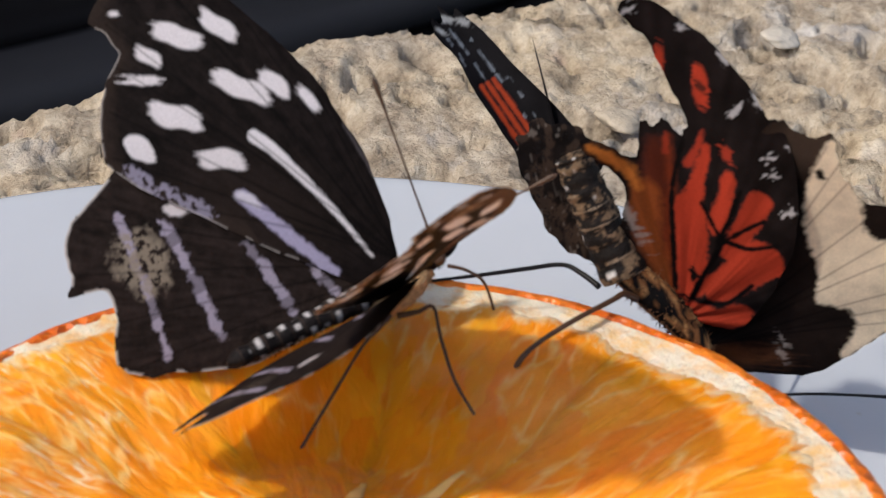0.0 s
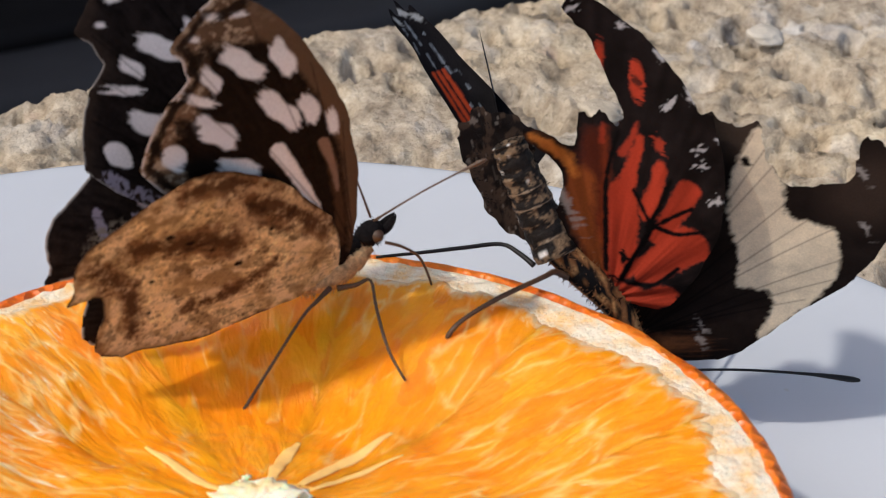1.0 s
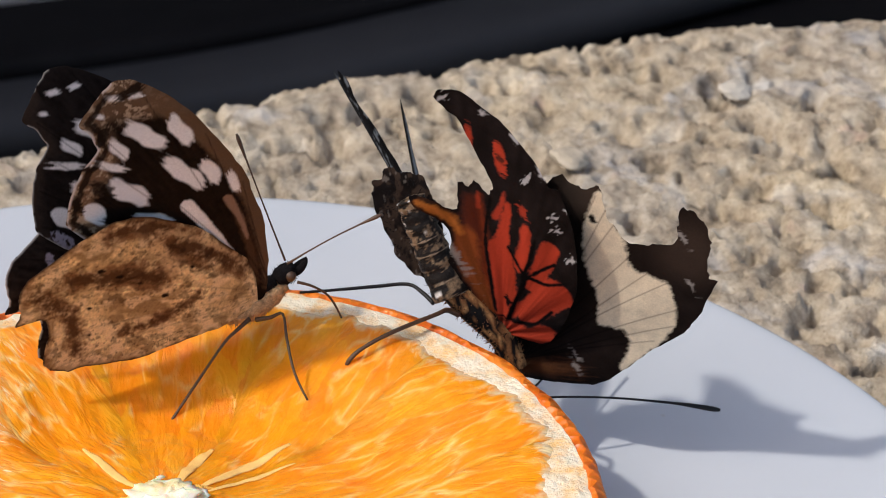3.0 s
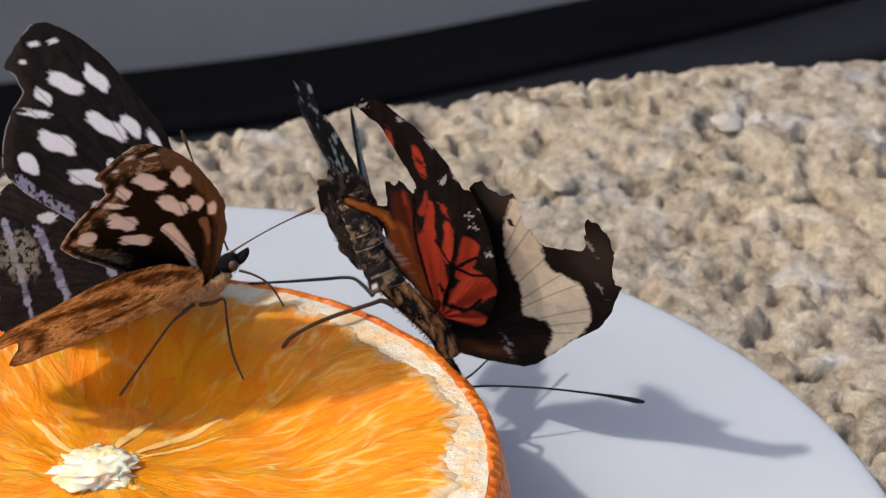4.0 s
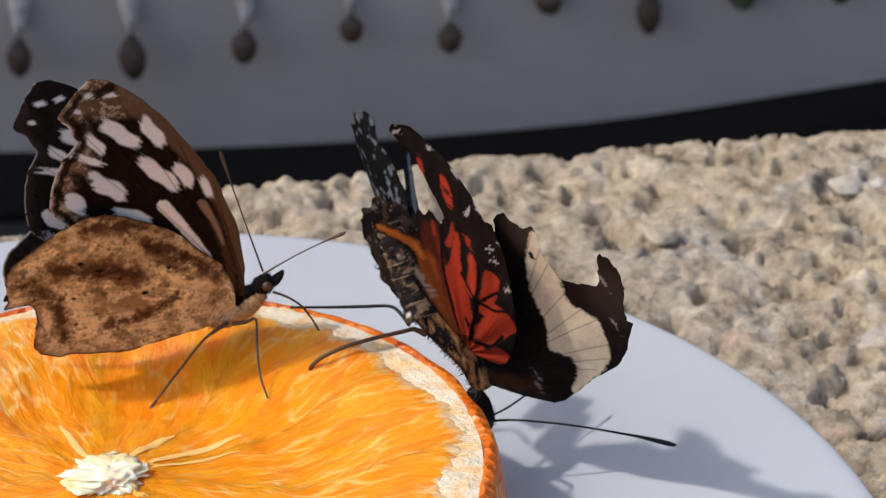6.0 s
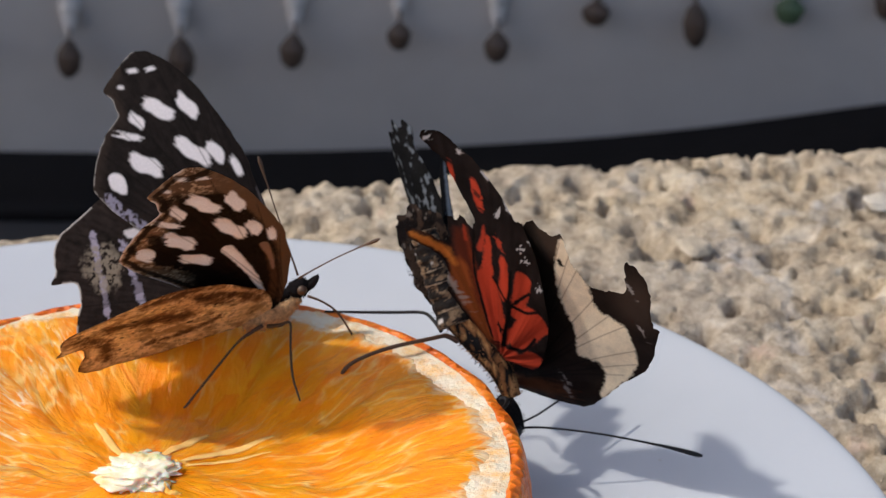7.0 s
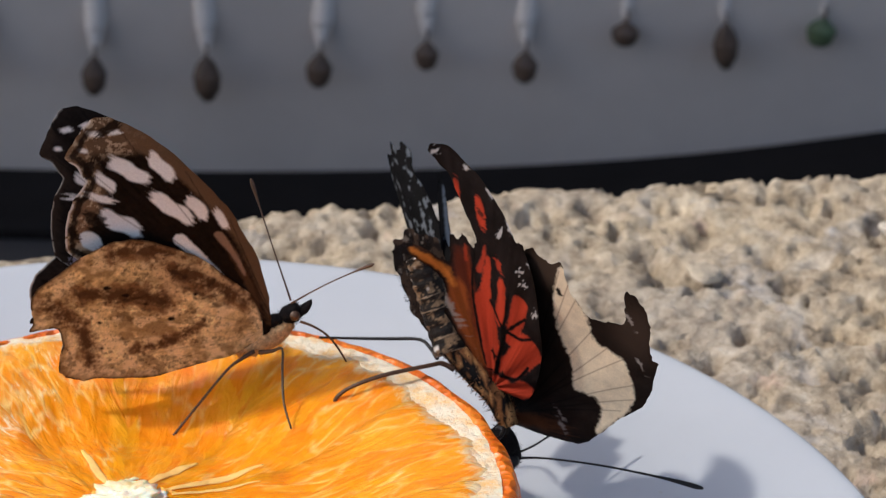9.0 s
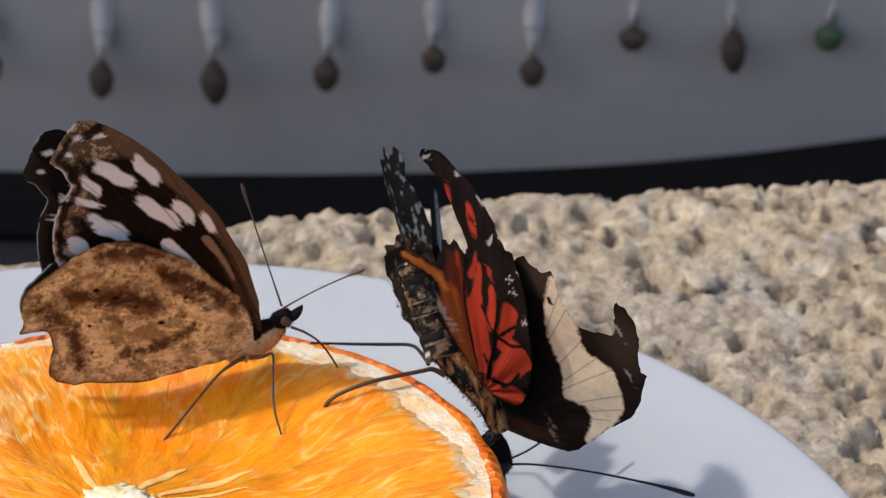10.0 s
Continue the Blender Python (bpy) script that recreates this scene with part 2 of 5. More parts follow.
def fbm(x, y, seed=0.0, octaves=4, gain=0.55):
    total, amp, norm = 0.0, 1.0, 0.0
    for k in range(octaves):
        total = total + amp * vnoise(np.asarray(x) * 2 ** k, np.asarray(y) * 2 ** k, seed + 13 * k)
        norm += amp
        amp *= gain
    return total / norm


def smooth_line(points, steps=6, closed=False):
    """A Catmull-Rom curve through points of any dimension."""
    p = np.array(points, float)
    n = len(p)
    out = []
    for i in range(n if closed else n - 1):
        if closed:
            a, b, c, d = p[(i - 1) % n], p[i], p[(i + 1) % n], p[(i + 2) % n]
        else:
            a, b, c, d = p[max(i - 1, 0)], p[i], p[i + 1], p[min(i + 2, n - 1)]
        for k in range(steps):
            t = k / steps
            out.append(0.5 * (2 * b + (c - a) * t + (2 * a - 5 * b + 4 * c - d) * t * t + (3 * b - a - 3 * c + d) * t ** 3))
    if not closed:
        out.append(p[-1])
    return np.array(out)


def tube_mesh(points, radii, sides=8, steps=5):
    """Vertices and faces of a tapered round tube along a smooth line (millimetres)."""
    both = smooth_line([(*p, r) for p, r in zip(points, radii)], steps)
    line, rad = both[:, :3], np.maximum(both[:, 3], 0.004)
    tangent = np.gradient(line, axis=0)
    tangent /= np.linalg.norm(tangent, axis=1)[:, None] + 1e-12
    ref = np.array((0.3, 0.5, 0.81))
    verts, faces = [], []
    for c, r, t in zip(line, rad, tangent):
        a = np.cross(t, ref)
        a /= np.linalg.norm(a)
        b = np.cross(t, a)
        for k in range(sides):
            w = 2 * math.pi * k / sides
            verts.append(c + r * (math.cos(w) * a + math.sin(w) * b))
    n = len(line)
    for i in range(n - 1):
        for k in range(sides):
            k2 = (k + 1) % sides
            faces.append((i * sides + k, i * sides + k2, (i + 1) * sides + k2, (i + 1) * sides + k))
    faces.append(tuple(range(sides))[::-1])
    faces.append(tuple((n - 1) * sides + k for k in range(sides)))
    return np.array(verts), faces


def tube(name, points, radii, mat, parent, label="", sides=8, steps=5, rough=0.0, seed=0):
    v, f = tube_mesh(points, radii, sides, steps)
    if rough:
        r = random.Random(seed)
        v = v + np.array([[r.gauss(0, rough) for _ in range(3)] for _ in range(len(v))])
    return mesh_object(name, v * MM, f, mat, parent, label)


def fur(name, points, radii, count, length, mat, parent, seed, lean=(0, 0, 0), thick=0.05, label=""):
    """Short hairs standing out from a tube-shaped body, in one mesh."""
    r = random.Random(seed)
    line = smooth_line([(*p, q) for p, q in zip(points, radii)], 6)
    verts, faces = [], []
    for _ in range(count):
        i = r.randrange(len(line) - 1)
        c = line[i, :3] + (line[i + 1, :3] - line[i, :3]) * r.random()
        t = line[i + 1, :3] - line[i, :3]
        t /= np.linalg.norm(t) + 1e-12
        out = np.array([r.gauss(0, 1) for _ in range(3)])
        out -= t * (out @ t)
        out /= np.linalg.norm(out) + 1e-9
        base = c + out * line[i, 3] * 0.9
        way = out + np.array(lean) + 0.35 * np.array([r.gauss(0, 1) for _ in range(3)])
        way /= np.linalg.norm(way)
        tip = base + way * length * (0.5 + 0.8 * r.random())
        side = np.cross(way, (0.2, 0.7, 0.4))
        side *= thick / np.linalg.norm(side)
        up = np.cross(way, side)
        k = len(verts)
        verts += [base + side, base - 0.5 * side + 0.87 * up, base - 0.5 * side - 0.87 * up, tip]
        faces += [(k, k + 1, k + 3), (k + 1, k + 2, k + 3), (k + 2, k, k + 3)]
    return mesh_object(name, np.array(verts) * MM, faces, mat, parent, label)


# ---- the large structure ----
EDGE = smooth_line([(-420, 60), (-200, 76), (-110, 84), (-58, 82), (-44, 79), (-28, 87), (-12, 94), (4, 99), (26, 104.5), (50, 107.6), (82, 112.2), (106, 111), (150, 112), (260, 104), (420, 100)], 8)


def grains(x, y, seed):
    """Rounded grains of uneven height set side by side, with crevices between."""
    ix, iy = np.floor(x), np.floor(y)
    best = np.zeros(x.shape)
    for dx in (-1, 0, 1):
        for dy in (-1, 0, 1):
            cx, cy = ix + dx, iy + dy
            px, py = cx + hashed(cx, cy, seed), cy + hashed(cx, cy, seed + 1)
            r = 0.45 + 0.5 * hashed(cx, cy, seed + 2)
            d = ((x - px) ** 2 + (y - py) ** 2) / (r * r)
            best = np.maximum(best, (0.4 + 0.6 * hashed(cx, cy, seed + 3)) * np.sqrt(np.clip(1 - d, 0, 1)))
    return best


def build_ledge():
    """A rough concrete ledge, its far edge broken and rounded, running down to the ground."""
    xs = np.unique(np.r_[np.linspace(-400, -130, 28), np.linspace(-130, 160, 470), np.linspace(160, 400, 26)])
    edge = np.interp(xs, EDGE[:, 0], EDGE[:, 1]) + 3.0
    edge = edge + 3.0 * (fbm(xs / 17, xs * 0 + 3, 5, 4) - 0.5) + 1.6 * (vnoise(xs / 3.6, xs * 0, 8) - 0.5)
    rows = np.unique(np.r_[np.linspace(0, 0.55, 20), np.linspace(0.55, 1.0, 330)])
    front = -420.0
    X, S = np.meshgrid(xs, rows)
    E = np.broadcast_to(edge, X.shape)
    Y = front + (E - front) * S
    lumps = 2.2 * (fbm(X / 15, Y / 15, 2, 3) - 0.5) + 1.5 * (fbm(X / 4.2, Y / 4.2, 21, 4, 0.7) - 0.5)
    wx, wy = X + 2.2 * (fbm(X / 2.2, Y / 2.2, 31, 3) - 0.5), Y + 2.2 * (fbm(X / 2.2, Y / 2.2, 37, 3) - 0.5)
    stones = 0.3 * grains(wx / 4.4, wy / 4.4, 1) + 0.45 * grains(wx / 1.9, wy / 1.9, 5) + 1.3 * np.abs(fbm(X / 2.6, Y / 2.6, 63, 3, 0.7) - 0.5)
    pits = np.clip(fbm(X / 5.5, Y / 5.5, 40, 4) - 0.60, 0, 1) * 20.0 + np.clip(fbm(X / 3.0, Y / 3.0, 44, 3) - 0.63, 0, 1) * 24.0
    grit = 1.0 * (fbm(X / 1.4, Y / 1.4, 55, 2, 0.8) - 0.5)
    Z = -1.4 + lumps + stones - pits + grit
    for hx, hy, hr, depth in ((78, 84, 2.4, 4.6), (71.5, 88, 2.2, 3.4), (66, 84, 1.8, 2.6), (61.4, 50.5, 1.6, 2.2), (68.1, 37.3, 2.0, 2.6), (73.6, 32.6, 1.4, 1.8), (47.3, 50.7, 1.9, 1.6),
                              (72, 91, 4.0, 1.6), (36, 97, 3.4, 1.6), (86, 66, 2.4, 1.6), (79, 40, 1.6, 1.8), (64, 22, 1.8, 1.8), (-6, 82, 3.4, 2.4)):
        q = ((X - hx) ** 2 + (Y - hy) ** 2) / hr ** 2
        Z = Z - depth * np.exp(-q * (0.8 + 0.6 * vnoise(X, Y, 71)))
    under = np.hypot(X + 14.5, Y + 21) < 66
    Z = np.where(under, np.minimum(Z, -0.1), Z)
    drop = np.clip((E - Y) / 9.0, 0, 1)
    Z = Z - 3.2 * (1 - np.sqrt(np.clip(1 - (1 - drop) ** 2, 0, 1)))
    verts = np.stack([X, Y, Z], -1)
    side = []
    for k, (dz, back) in enumerate(((-2.5, 0.9), (-6, 1.3), (-12, 0.8), (-25, 0.2), (-60, -1), (-250, -2), (-560, -2))):
        row = verts[-1].copy()
        row[:, 1] += back + 1.5 * (fbm(xs / 5, xs * 0 + k * 3.3, 9, 3) - 0.5)
        row[:, 2] += dz
        side.append(row)
    first = verts[0].copy()
    first[:, 2] = -560
    allv = np.concatenate([first[None], verts, np.array(side)])
    r, c = allv.shape[:2]
    idx = np.arange(r * c).reshape(r, c)
    faces = np.stack([idx[:-1, :-1], idx[:-1, 1:], idx[1:, 1:], idx[1:, :-1]], -1).reshape(-1, 4)
    ob = mesh_object("ledge", allv.reshape(-1, 3) * MM, faces.tolist(), CONCRETE)
    tagged(ob, "rough tan concrete ledge with pits and a broken far edge", "ledge", kind="structure")


def build_ground():
    bm = bmesh.new()
    bmesh.ops.create_grid(bm, x_segments=40, y_segments=40, size=200)
    for v in bm.verts:
        v.co.z = -0.56
    ob = part("ground", bm, GROUND, None)
    tagged(ob, "dark gravel ground below the ledge", "ground", kind="structure")


def rail(name, points, height, depth, mat, label, category):
    """A rounded bar along a line, higher than deep."""
    line = smooth_line(points, 8)
    verts, faces, n = [], [], 14
    for c in line:
        for k in range(n):
            w = 2 * math.pi * k / n
            cy, cz = math.cos(w), math.sin(w)
            verts.append((c[0], c[1] + depth * 0.5 * math.copysign(abs(cy) ** 0.6, cy), c[2] + height * 0.5 * math.copysign(abs(cz) ** 0.6, cz)))
    for i in range(len(line) - 1):
        for k in range(n):
            k2 = (k + 1) % n
            faces.append((i * n + k, (i + 1) * n + k, (i + 1) * n + k2, i * n + k2))
    faces.append(tuple(range(n)))
    faces.append(tuple((len(line) - 1) * n + k for k in range(n))[::-1])
    ob = mesh_object(name, np.array(verts) * MM, faces, mat)
    return tagged(ob, label, category, kind="structure")


def build_backdrop():
    bm = bmesh.new()
    bmesh.ops.create_cube(bm, size=1.0)
    bmesh.ops.scale(bm, vec=(1.5, 0.02, 1.20), verts=bm.verts)
    bmesh.ops.translate(bm, vec=(0.05, 0.472, 0.04), verts=bm.verts)
    bmesh.ops.bevel(bm, geom=list(bm.edges), offset=0.003, segments=2, affect="EDGES")
    # added lean: turns the board and the chrysalises out of the sun
    bmesh.ops.rotate(bm, cent=(0.05, 0.462, -0.13), matrix=Matrix.Rotation(radians(15), 3, "X"), verts=bm.verts)
    ob = part("wall_board", bm, GREY_BOARD, None, "", False)
    tagged(ob, "matt grey board tilted to keep the sun off a row of chrysalises", "board", kind="structure")
    rise = [(-700, 452, -160), (-300, 452, -161), (-108, 452, -161.5), (-47, 452, -161), (14, 452, -158.5), (74, 452, -153), (129, 452, -144), (200, 452, -130), (320, 452, -100), (700, 452, 10)]
    rail("trim_rail", [(x, y + 6, z - 8.2) for x, y, z in rise], 8.5, 40, DARK_RAIL, "glossy black curved rail below the grey board", "rail")
    rail("trim_tray", [(x, y - 14, z - 17.5) for x, y, z in rise], 15, 40, GREY_TRAY, "dark grey rounded tray edge below the black rail", "tray")
    # no real part: a black bar stands for the dark, shaded gap here
    rail("trim_dark_gap", [(x, y - 30, z - 33.0) for x, y, z in rise], 16, 60, DARK_RAIL, "black bar put in for the dark gap below the grey tray", "base")


build_ground()
build_ledge()
build_backdrop()


# ---- the plate ----
def lathe(profile, sides, centre=(0, 0, 0), wobble=None):
    """Vertices and faces of a turned form; profile of radius and height, open at both ends."""
    p = np.array(profile, float)
    a = np.linspace(0, 2 * math.pi, sides, endpoint=False)
    R = np.broadcast_to(p[:, 0][:, None], (len(p), sides)).copy()
    H = np.broadcast_to(p[:, 1][:, None], (len(p), sides)).copy()
    A = np.broadcast_to(a, R.shape)
    if wobble:
        R, H = wobble(R, H, A)
    verts = np.stack([R * np.cos(A) + centre[0], R * np.sin(A) + centre[1], H + centre[2]], -1).reshape(-1, 3)
    idx = np.arange(len(p) * sides).reshape(len(p), sides)
    nxt = np.roll(idx, -1, axis=1)
    faces = np.stack([idx[:-1], nxt[:-1], nxt[1:], idx[1:]], -1).reshape(-1, 4).tolist()
    return verts, faces


def build_plate():
    profile = smooth_line([(0.02, 4.2), (20, 4.2), (40, 4.2), (50, 4.6), (58, 5.8), (68, 7.8), (76, 9.4), (79.2, 9.9), (80.2, 9.4), (79.8, 8.4), (76, 7.0), (66, 4.8), (56, 2.4), (50, 1.3), (48, 0.2), (45.5, 0.1), (44, 1.1), (20, 1.2), (0.02, 1.2)], 4)
    v, f = lathe(profile, 220, (-14.6, -21.5, 0))
    ob = mesh_object("plate", v * MM, f, PORCELAIN)
    tagged(ob, "white glazed porcelain plate lying on rough concrete", "plate")


build_plate()


# ---- the orange half ----
ORANGE = new("orange_half")
ORANGE.matrix_world = pose(-0.0150, -0.0178, 0.0046, 0.5, -2.2, 0)
tagged(ORANGE, "juicy cut orange half lying cut side up on the plate", "orange")
TOP = 15.6                                        # height of the cut above the plate


def flesh_radius(a):
    """Edge of the pulp; the white pith is wider towards the right and the front."""
    return 36.4 - 1.8 * (0.5 + 0.5 * np.cos(a + 0.75)) ** 2 + 0.5 * np.sin(3 * a + 1) + 0.35 * np.sin(7 * a)


CORE_X, CORE_Y = -0.3, 5.0                        # the core lies off the middle


def from_core(q, b):
    """Where the cut's grain lies: it runs from the core at q = 0 to the rind."""
    q, b = np.asarray(q, float), np.asarray(b, float)
    pull = 1 - np.clip((q - 2) / 31.0, 0, 1)
    return q * np.cos(b) + CORE_X * pull, q * np.sin(b) + CORE_Y * pull


def cut_height(r, a):
    """The cut is hollowed like a dish between the rind and the core, most where it has been eaten."""
    x, y = r * np.cos(a), r * np.sin(a)
    dish = np.clip((34.5 - r) / 16.0, 0, 1)
    hollow = 4.3 * dish * dish * (3 - 2 * dish)
    return TOP - hollow - 1.2 * np.exp(-((x - 3) ** 2 + (y - 20) ** 2) / 60.0) + 0.8 * np.exp(-((x - CORE_X) ** 2 + (y - CORE_Y) ** 2) / 40.0)


def cut_surface(r, a):
    """The wet cut: soft swells, and ripples where the pulp has been torn."""
    x, y = r * np.cos(a), r * np.sin(a)
    swell = 0.9 * (fbm(x / 8.0, y / 8.0, 17, 2) - 0.5) + 0.5 * (fbm(x / 3.2, y / 3.2, 19, 2) - 0.5)
    ripple = fbm(a * 13 + 0.8 * fbm(x / 4, y / 4, 61, 2), r / 5.0, 31, 3) - 0.5
    return cut_height(r, a) + swell + (0.2 + 0.75 * torn(r, a)) * ripple * np.clip((r - 2) / 5, 0, 1)


def torn(r, a):
    """How much the pulp is broken up: most on the side away from the tattered butterfly, least in the eaten dish."""
    x, y = r * np.cos(a), r * np.sin(a)
    left = np.clip((-x - 2) / 14.0, 0, 1) * 0.42
    dish = np.exp(-((x - 5) ** 2 + (y - 17) ** 2) / 210.0)
    return np.clip(0.45 + left - 0.55 * dish + 0.9 * (fbm(x / 6, y / 6, 77, 3) - 0.5), 0, 1)


def build_orange():
    def skin(R, H, A):
        d = 0.55 * (fbm(A * 9, H / 4, 3, 3) - 0.5) + 0.16 * (fbm(A * 21 + 2 * np.sin(A * 13), H / 1.6 + 3 * np.sin(A * 5), 7, 4, 0.8) - 0.5)
        return R + d + 0.35 * np.sin(2 * A + 0.6), H + np.where(H > TOP - 1.5, 0.5 * (fbm(A * 7, A * 0, 12, 3) - 0.5), 0)
    profile = smooth_line([(37.3, TOP - 0.5), (37.9, TOP - 0.05), (38.6, TOP - 0.15), (39.15, TOP - 0.8), (39.7, TOP - 3), (40.0, 9), (39.0, 5), (35.5, 1.6), (28, 0.2), (10, -0.3), (0.02, -0.3)], 6)
    v, f = lathe(profile, 420, wobble=skin)
    mesh_object("peel", v * MM, f, PEEL, ORANGE, "bumpy orange peel")
    a = np.linspace(0, 2 * math.pi, 400, endpoint=False)
    steps = np.linspace(0, 1, 22)
    A, S = np.meshgrid(a, steps)
    inner = flesh_radius(A) - 1.4
    R = inner + (37.9 - inner) * S
    H = (cut_surface(R, A) - 0.30) * (1 - S) + (TOP - 0.15) * S + 0.5 * (fbm(R * np.cos(A) / 1.5, R * np.sin(A) / 1.5, 4, 4, 0.65) - 0.5)
    v = np.stack([R * np.cos(A), R * np.sin(A), H], -1).reshape(-1, 3)
    idx = np.arange(A.size).reshape(A.shape)
    nxt = np.roll(idx, -1, axis=1)
    f = np.stack([idx[:-1], idx[1:], nxt[1:], nxt[:-1]], -1).reshape(-1, 4).tolist()
    mesh_object("pith", v * MM, f, PITH, ORANGE, "fibrous white pith ring")
    cuts = np.array([0.06, 0.60, 1.14, 1.70, 2.22, 2.84, 3.42, 4.00, 4.60, 5.16, 5.74])
    cuts = np.r_[cuts, cuts[0] + 2 * math.pi]
    for k in range(len(cuts) - 1):
        na, nr = 72, 130
        ta, tr = np.linspace(0, 1, na), np.linspace(0, 1, nr)
        TA, TR = np.meshgrid(ta, tr)
        lo, hi = cuts[k], cuts[k + 1]
        amid = lo + (hi - lo) * TA
        rout = flesh_radius(amid) + 2.0 - 3.0 * fbm(amid * 9, amid * 0, 3, 5, 0.7)
        rr = 2.2 + (rout - 2.2) * TR
        aa = amid + 0.03 * np.sin(rr / 7 + 1.7)
        X, Y = from_core(rr, aa)
        h = cut_surface(np.hypot(X, Y), np.arctan2(Y, X))
        h = h - 0.75 * np.clip(1 - (rout - rr) / 2.2, 0, 1) ** 2
        sunk = TR < 0.06
        h = np.where(sunk, h - (0.06 - TR) * 8, h)
        top = np.stack([X, Y, h], -1)
        across = (aa - 0.5 * (lo + hi)) * (rr + 5) / 24.0 + 3.1 * k
        polar = np.stack([across, rr, rout - rr], -1)
        mark = np.stack([torn(np.hypot(X, Y), np.arctan2(Y, X))] * 3, -1).reshape(-1, 3)
        idx = np.arange(na * nr).reshape(nr, na)
        faces = np.stack([idx[:-1, :-1], idx[1:, :-1], idx[1:, 1:], idx[:-1, 1:]], -1).reshape(-1, 4).tolist()
        ring = [*idx[0, :], *idx[1:, -1], *idx[-1, -2::-1], *idx[-2:0:-1, 0]]
        flat = top.reshape(-1, 3)
        m, base = len(ring), len(flat)
        skirt = np.r_[flat[ring], flat[ring]]
        skirt[m:, 2] = TOP - 12
        for j in range(m):
            k2 = (j + 1) % m
            faces.append((base + j, base + k2, base + m + k2, base + m + j))
        faces.append(tuple(range(base + 2 * m - 1, base + m - 1, -1)))
        pol = polar.reshape(-1, 3)
        mesh_object("segment", np.r_[flat, skirt] * MM, faces, FLESH, ORANGE, "", polar=np.r_[pol, pol[ring], pol[ring]], tint=np.r_[mark, mark[ring], mark[ring]])
    # thin walls between the segments, standing a little proud here and there
    for k in range(len(cuts) - 1):
        rr = np.linspace(2.2, float(flesh_radius(cuts[k])) + 0.8, 90)
        proud = 0.34 + 0.5 * np.clip(fbm(rr / 6, rr * 0 + k * 5, 23, 3) - 0.48, 0, 1)
        half = 0.05 + 0.20 * vnoise(rr / 4, rr * 0 + k, 29) ** 2
        aa = cuts[k] + 0.03 * np.sin(rr / 7 + 1.7)
        cx, cy = from_core(rr, aa)
        sx, sy = -np.sin(aa), np.cos(aa)
        z = cut_surface(np.hypot(cx, cy), np.arctan2(cy, cx)) - 0.36 + 1.6 * np.clip(proud - 0.36, 0, 0.3) - 1.2 * np.clip(rr - 31, 0, 4) ** 2 / 8
        rows = [np.stack([cx - sx * half * w, cy - sy * half * w, z + dz], -1) for w, dz in ((1.3, -5), (1.1, -0.6), (0.5, 0), (-0.5, 0), (-1.1, -0.6), (-1.3, -5))]
        v = np.array(rows)
        idx = np.arange(v.shape[0] * v.shape[1]).reshape(v.shape[:2])
        f = np.stack([idx[:-1, :-1], idx[1:, :-1], idx[1:, 1:], idx[:-1, 1:]], -1).reshape(-1, 4).tolist()
        mesh_object("membrane", v.reshape(-1, 3) * MM, f, MEMBRANE, ORANGE, "pale membrane between two segments" if k == 0 else "")
    # the white core, torn into lumps, and pale shreds of wall round it
    floor = float(cut_surface(np.hypot(CORE_X, CORE_Y), np.arctan2(CORE_Y, CORE_X)))
    bm = bmesh.new()
    bmesh.ops.create_icosphere(bm, subdivisions=5, radius=1.0)
    for v in bm.verts:
        q = v.co.copy()
        s = 1 + 0.45 * noise.fractal(q * 1.7, 0.9, 2.2, 3) - 0.6 * abs(noise.noise(q * 2.5)) + 0.04 * noise.noise(q * 9)
        v.co = Vector((CORE_X + q.x * 4.6 * s, CORE_Y + q.y * 3.6 * s, floor - 0.1 + q.z * 1.25 * s)) * MM
    part("core", bm, CORE, ORANGE, "torn white core")
    r = random.Random(11)
    for k in range(5):
        ang, near, far = (0.72, 1.6, 2.35, 3.1, 5.6)[k] + r.gauss(0, 0.1), 2.6 + r.random(), 4.6 + 2.6 * r.random()
        n = 14
        rows = []
        for j in range(n):
            q = near + (far - near) * j / (n - 1)
            b = ang + 0.12 * math.sin(1.7 * q + k)
            cx, cy = from_core(q, b)
            z = float(cut_surface(np.hypot(cx, cy), np.arctan2(cy, cx)))
            tall, half = (0.4 * (1 - j / n) + 0.2 * r.random()), 0.25 + 1.0 * (1 - j / n) * r.random()
            sx, sy = -math.sin(b), math.cos(b)
            rows.append([(cx + sx * half * w, cy + sy * half * w, z + dz) for w, dz in ((1.6, -1.5), (1.0, 0.35 * tall), (0.1, tall), (-0.9, 0.3 * tall), (-1.5, -1.5))])
        v = np.array(rows)
        idx = np.arange(n * 5).reshape(n, 5)
        f = np.stack([idx[:-1, :-1], idx[1:, :-1], idx[1:, 1:], idx[:-1, 1:]], -1).reshape(-1, 4).tolist()
        mesh_object("shred", v.reshape(-1, 3) * MM, f, CORE if k % 2 else MEMBRANE, ORANGE, "torn pale shred of core" if k == 0 else "")
    # stray pale fibres torn loose on the pulp
    for ang, r0, r1, wide in ((1.15, 4.5, 13.8, 0.55), (0.70, 5, 17, 0.50), (2.0, 4.5, 16, 0.42), (0.52, 5, 15, 0.26)):
        n = 10
        pts, rad = [], []
        for j in range(n):
            t = j / (n - 1)
            q = r0 + (r1 - r0) * t
            b = ang + 0.03 * math.sin(3 * t + ang) + r.gauss(0, 0.003)
            cx, cy = from_core(q, b)
            pts.append((float(cx), float(cy), float(cut_surface(np.hypot(cx, cy), np.arctan2(cy, cx))) + 0.05))
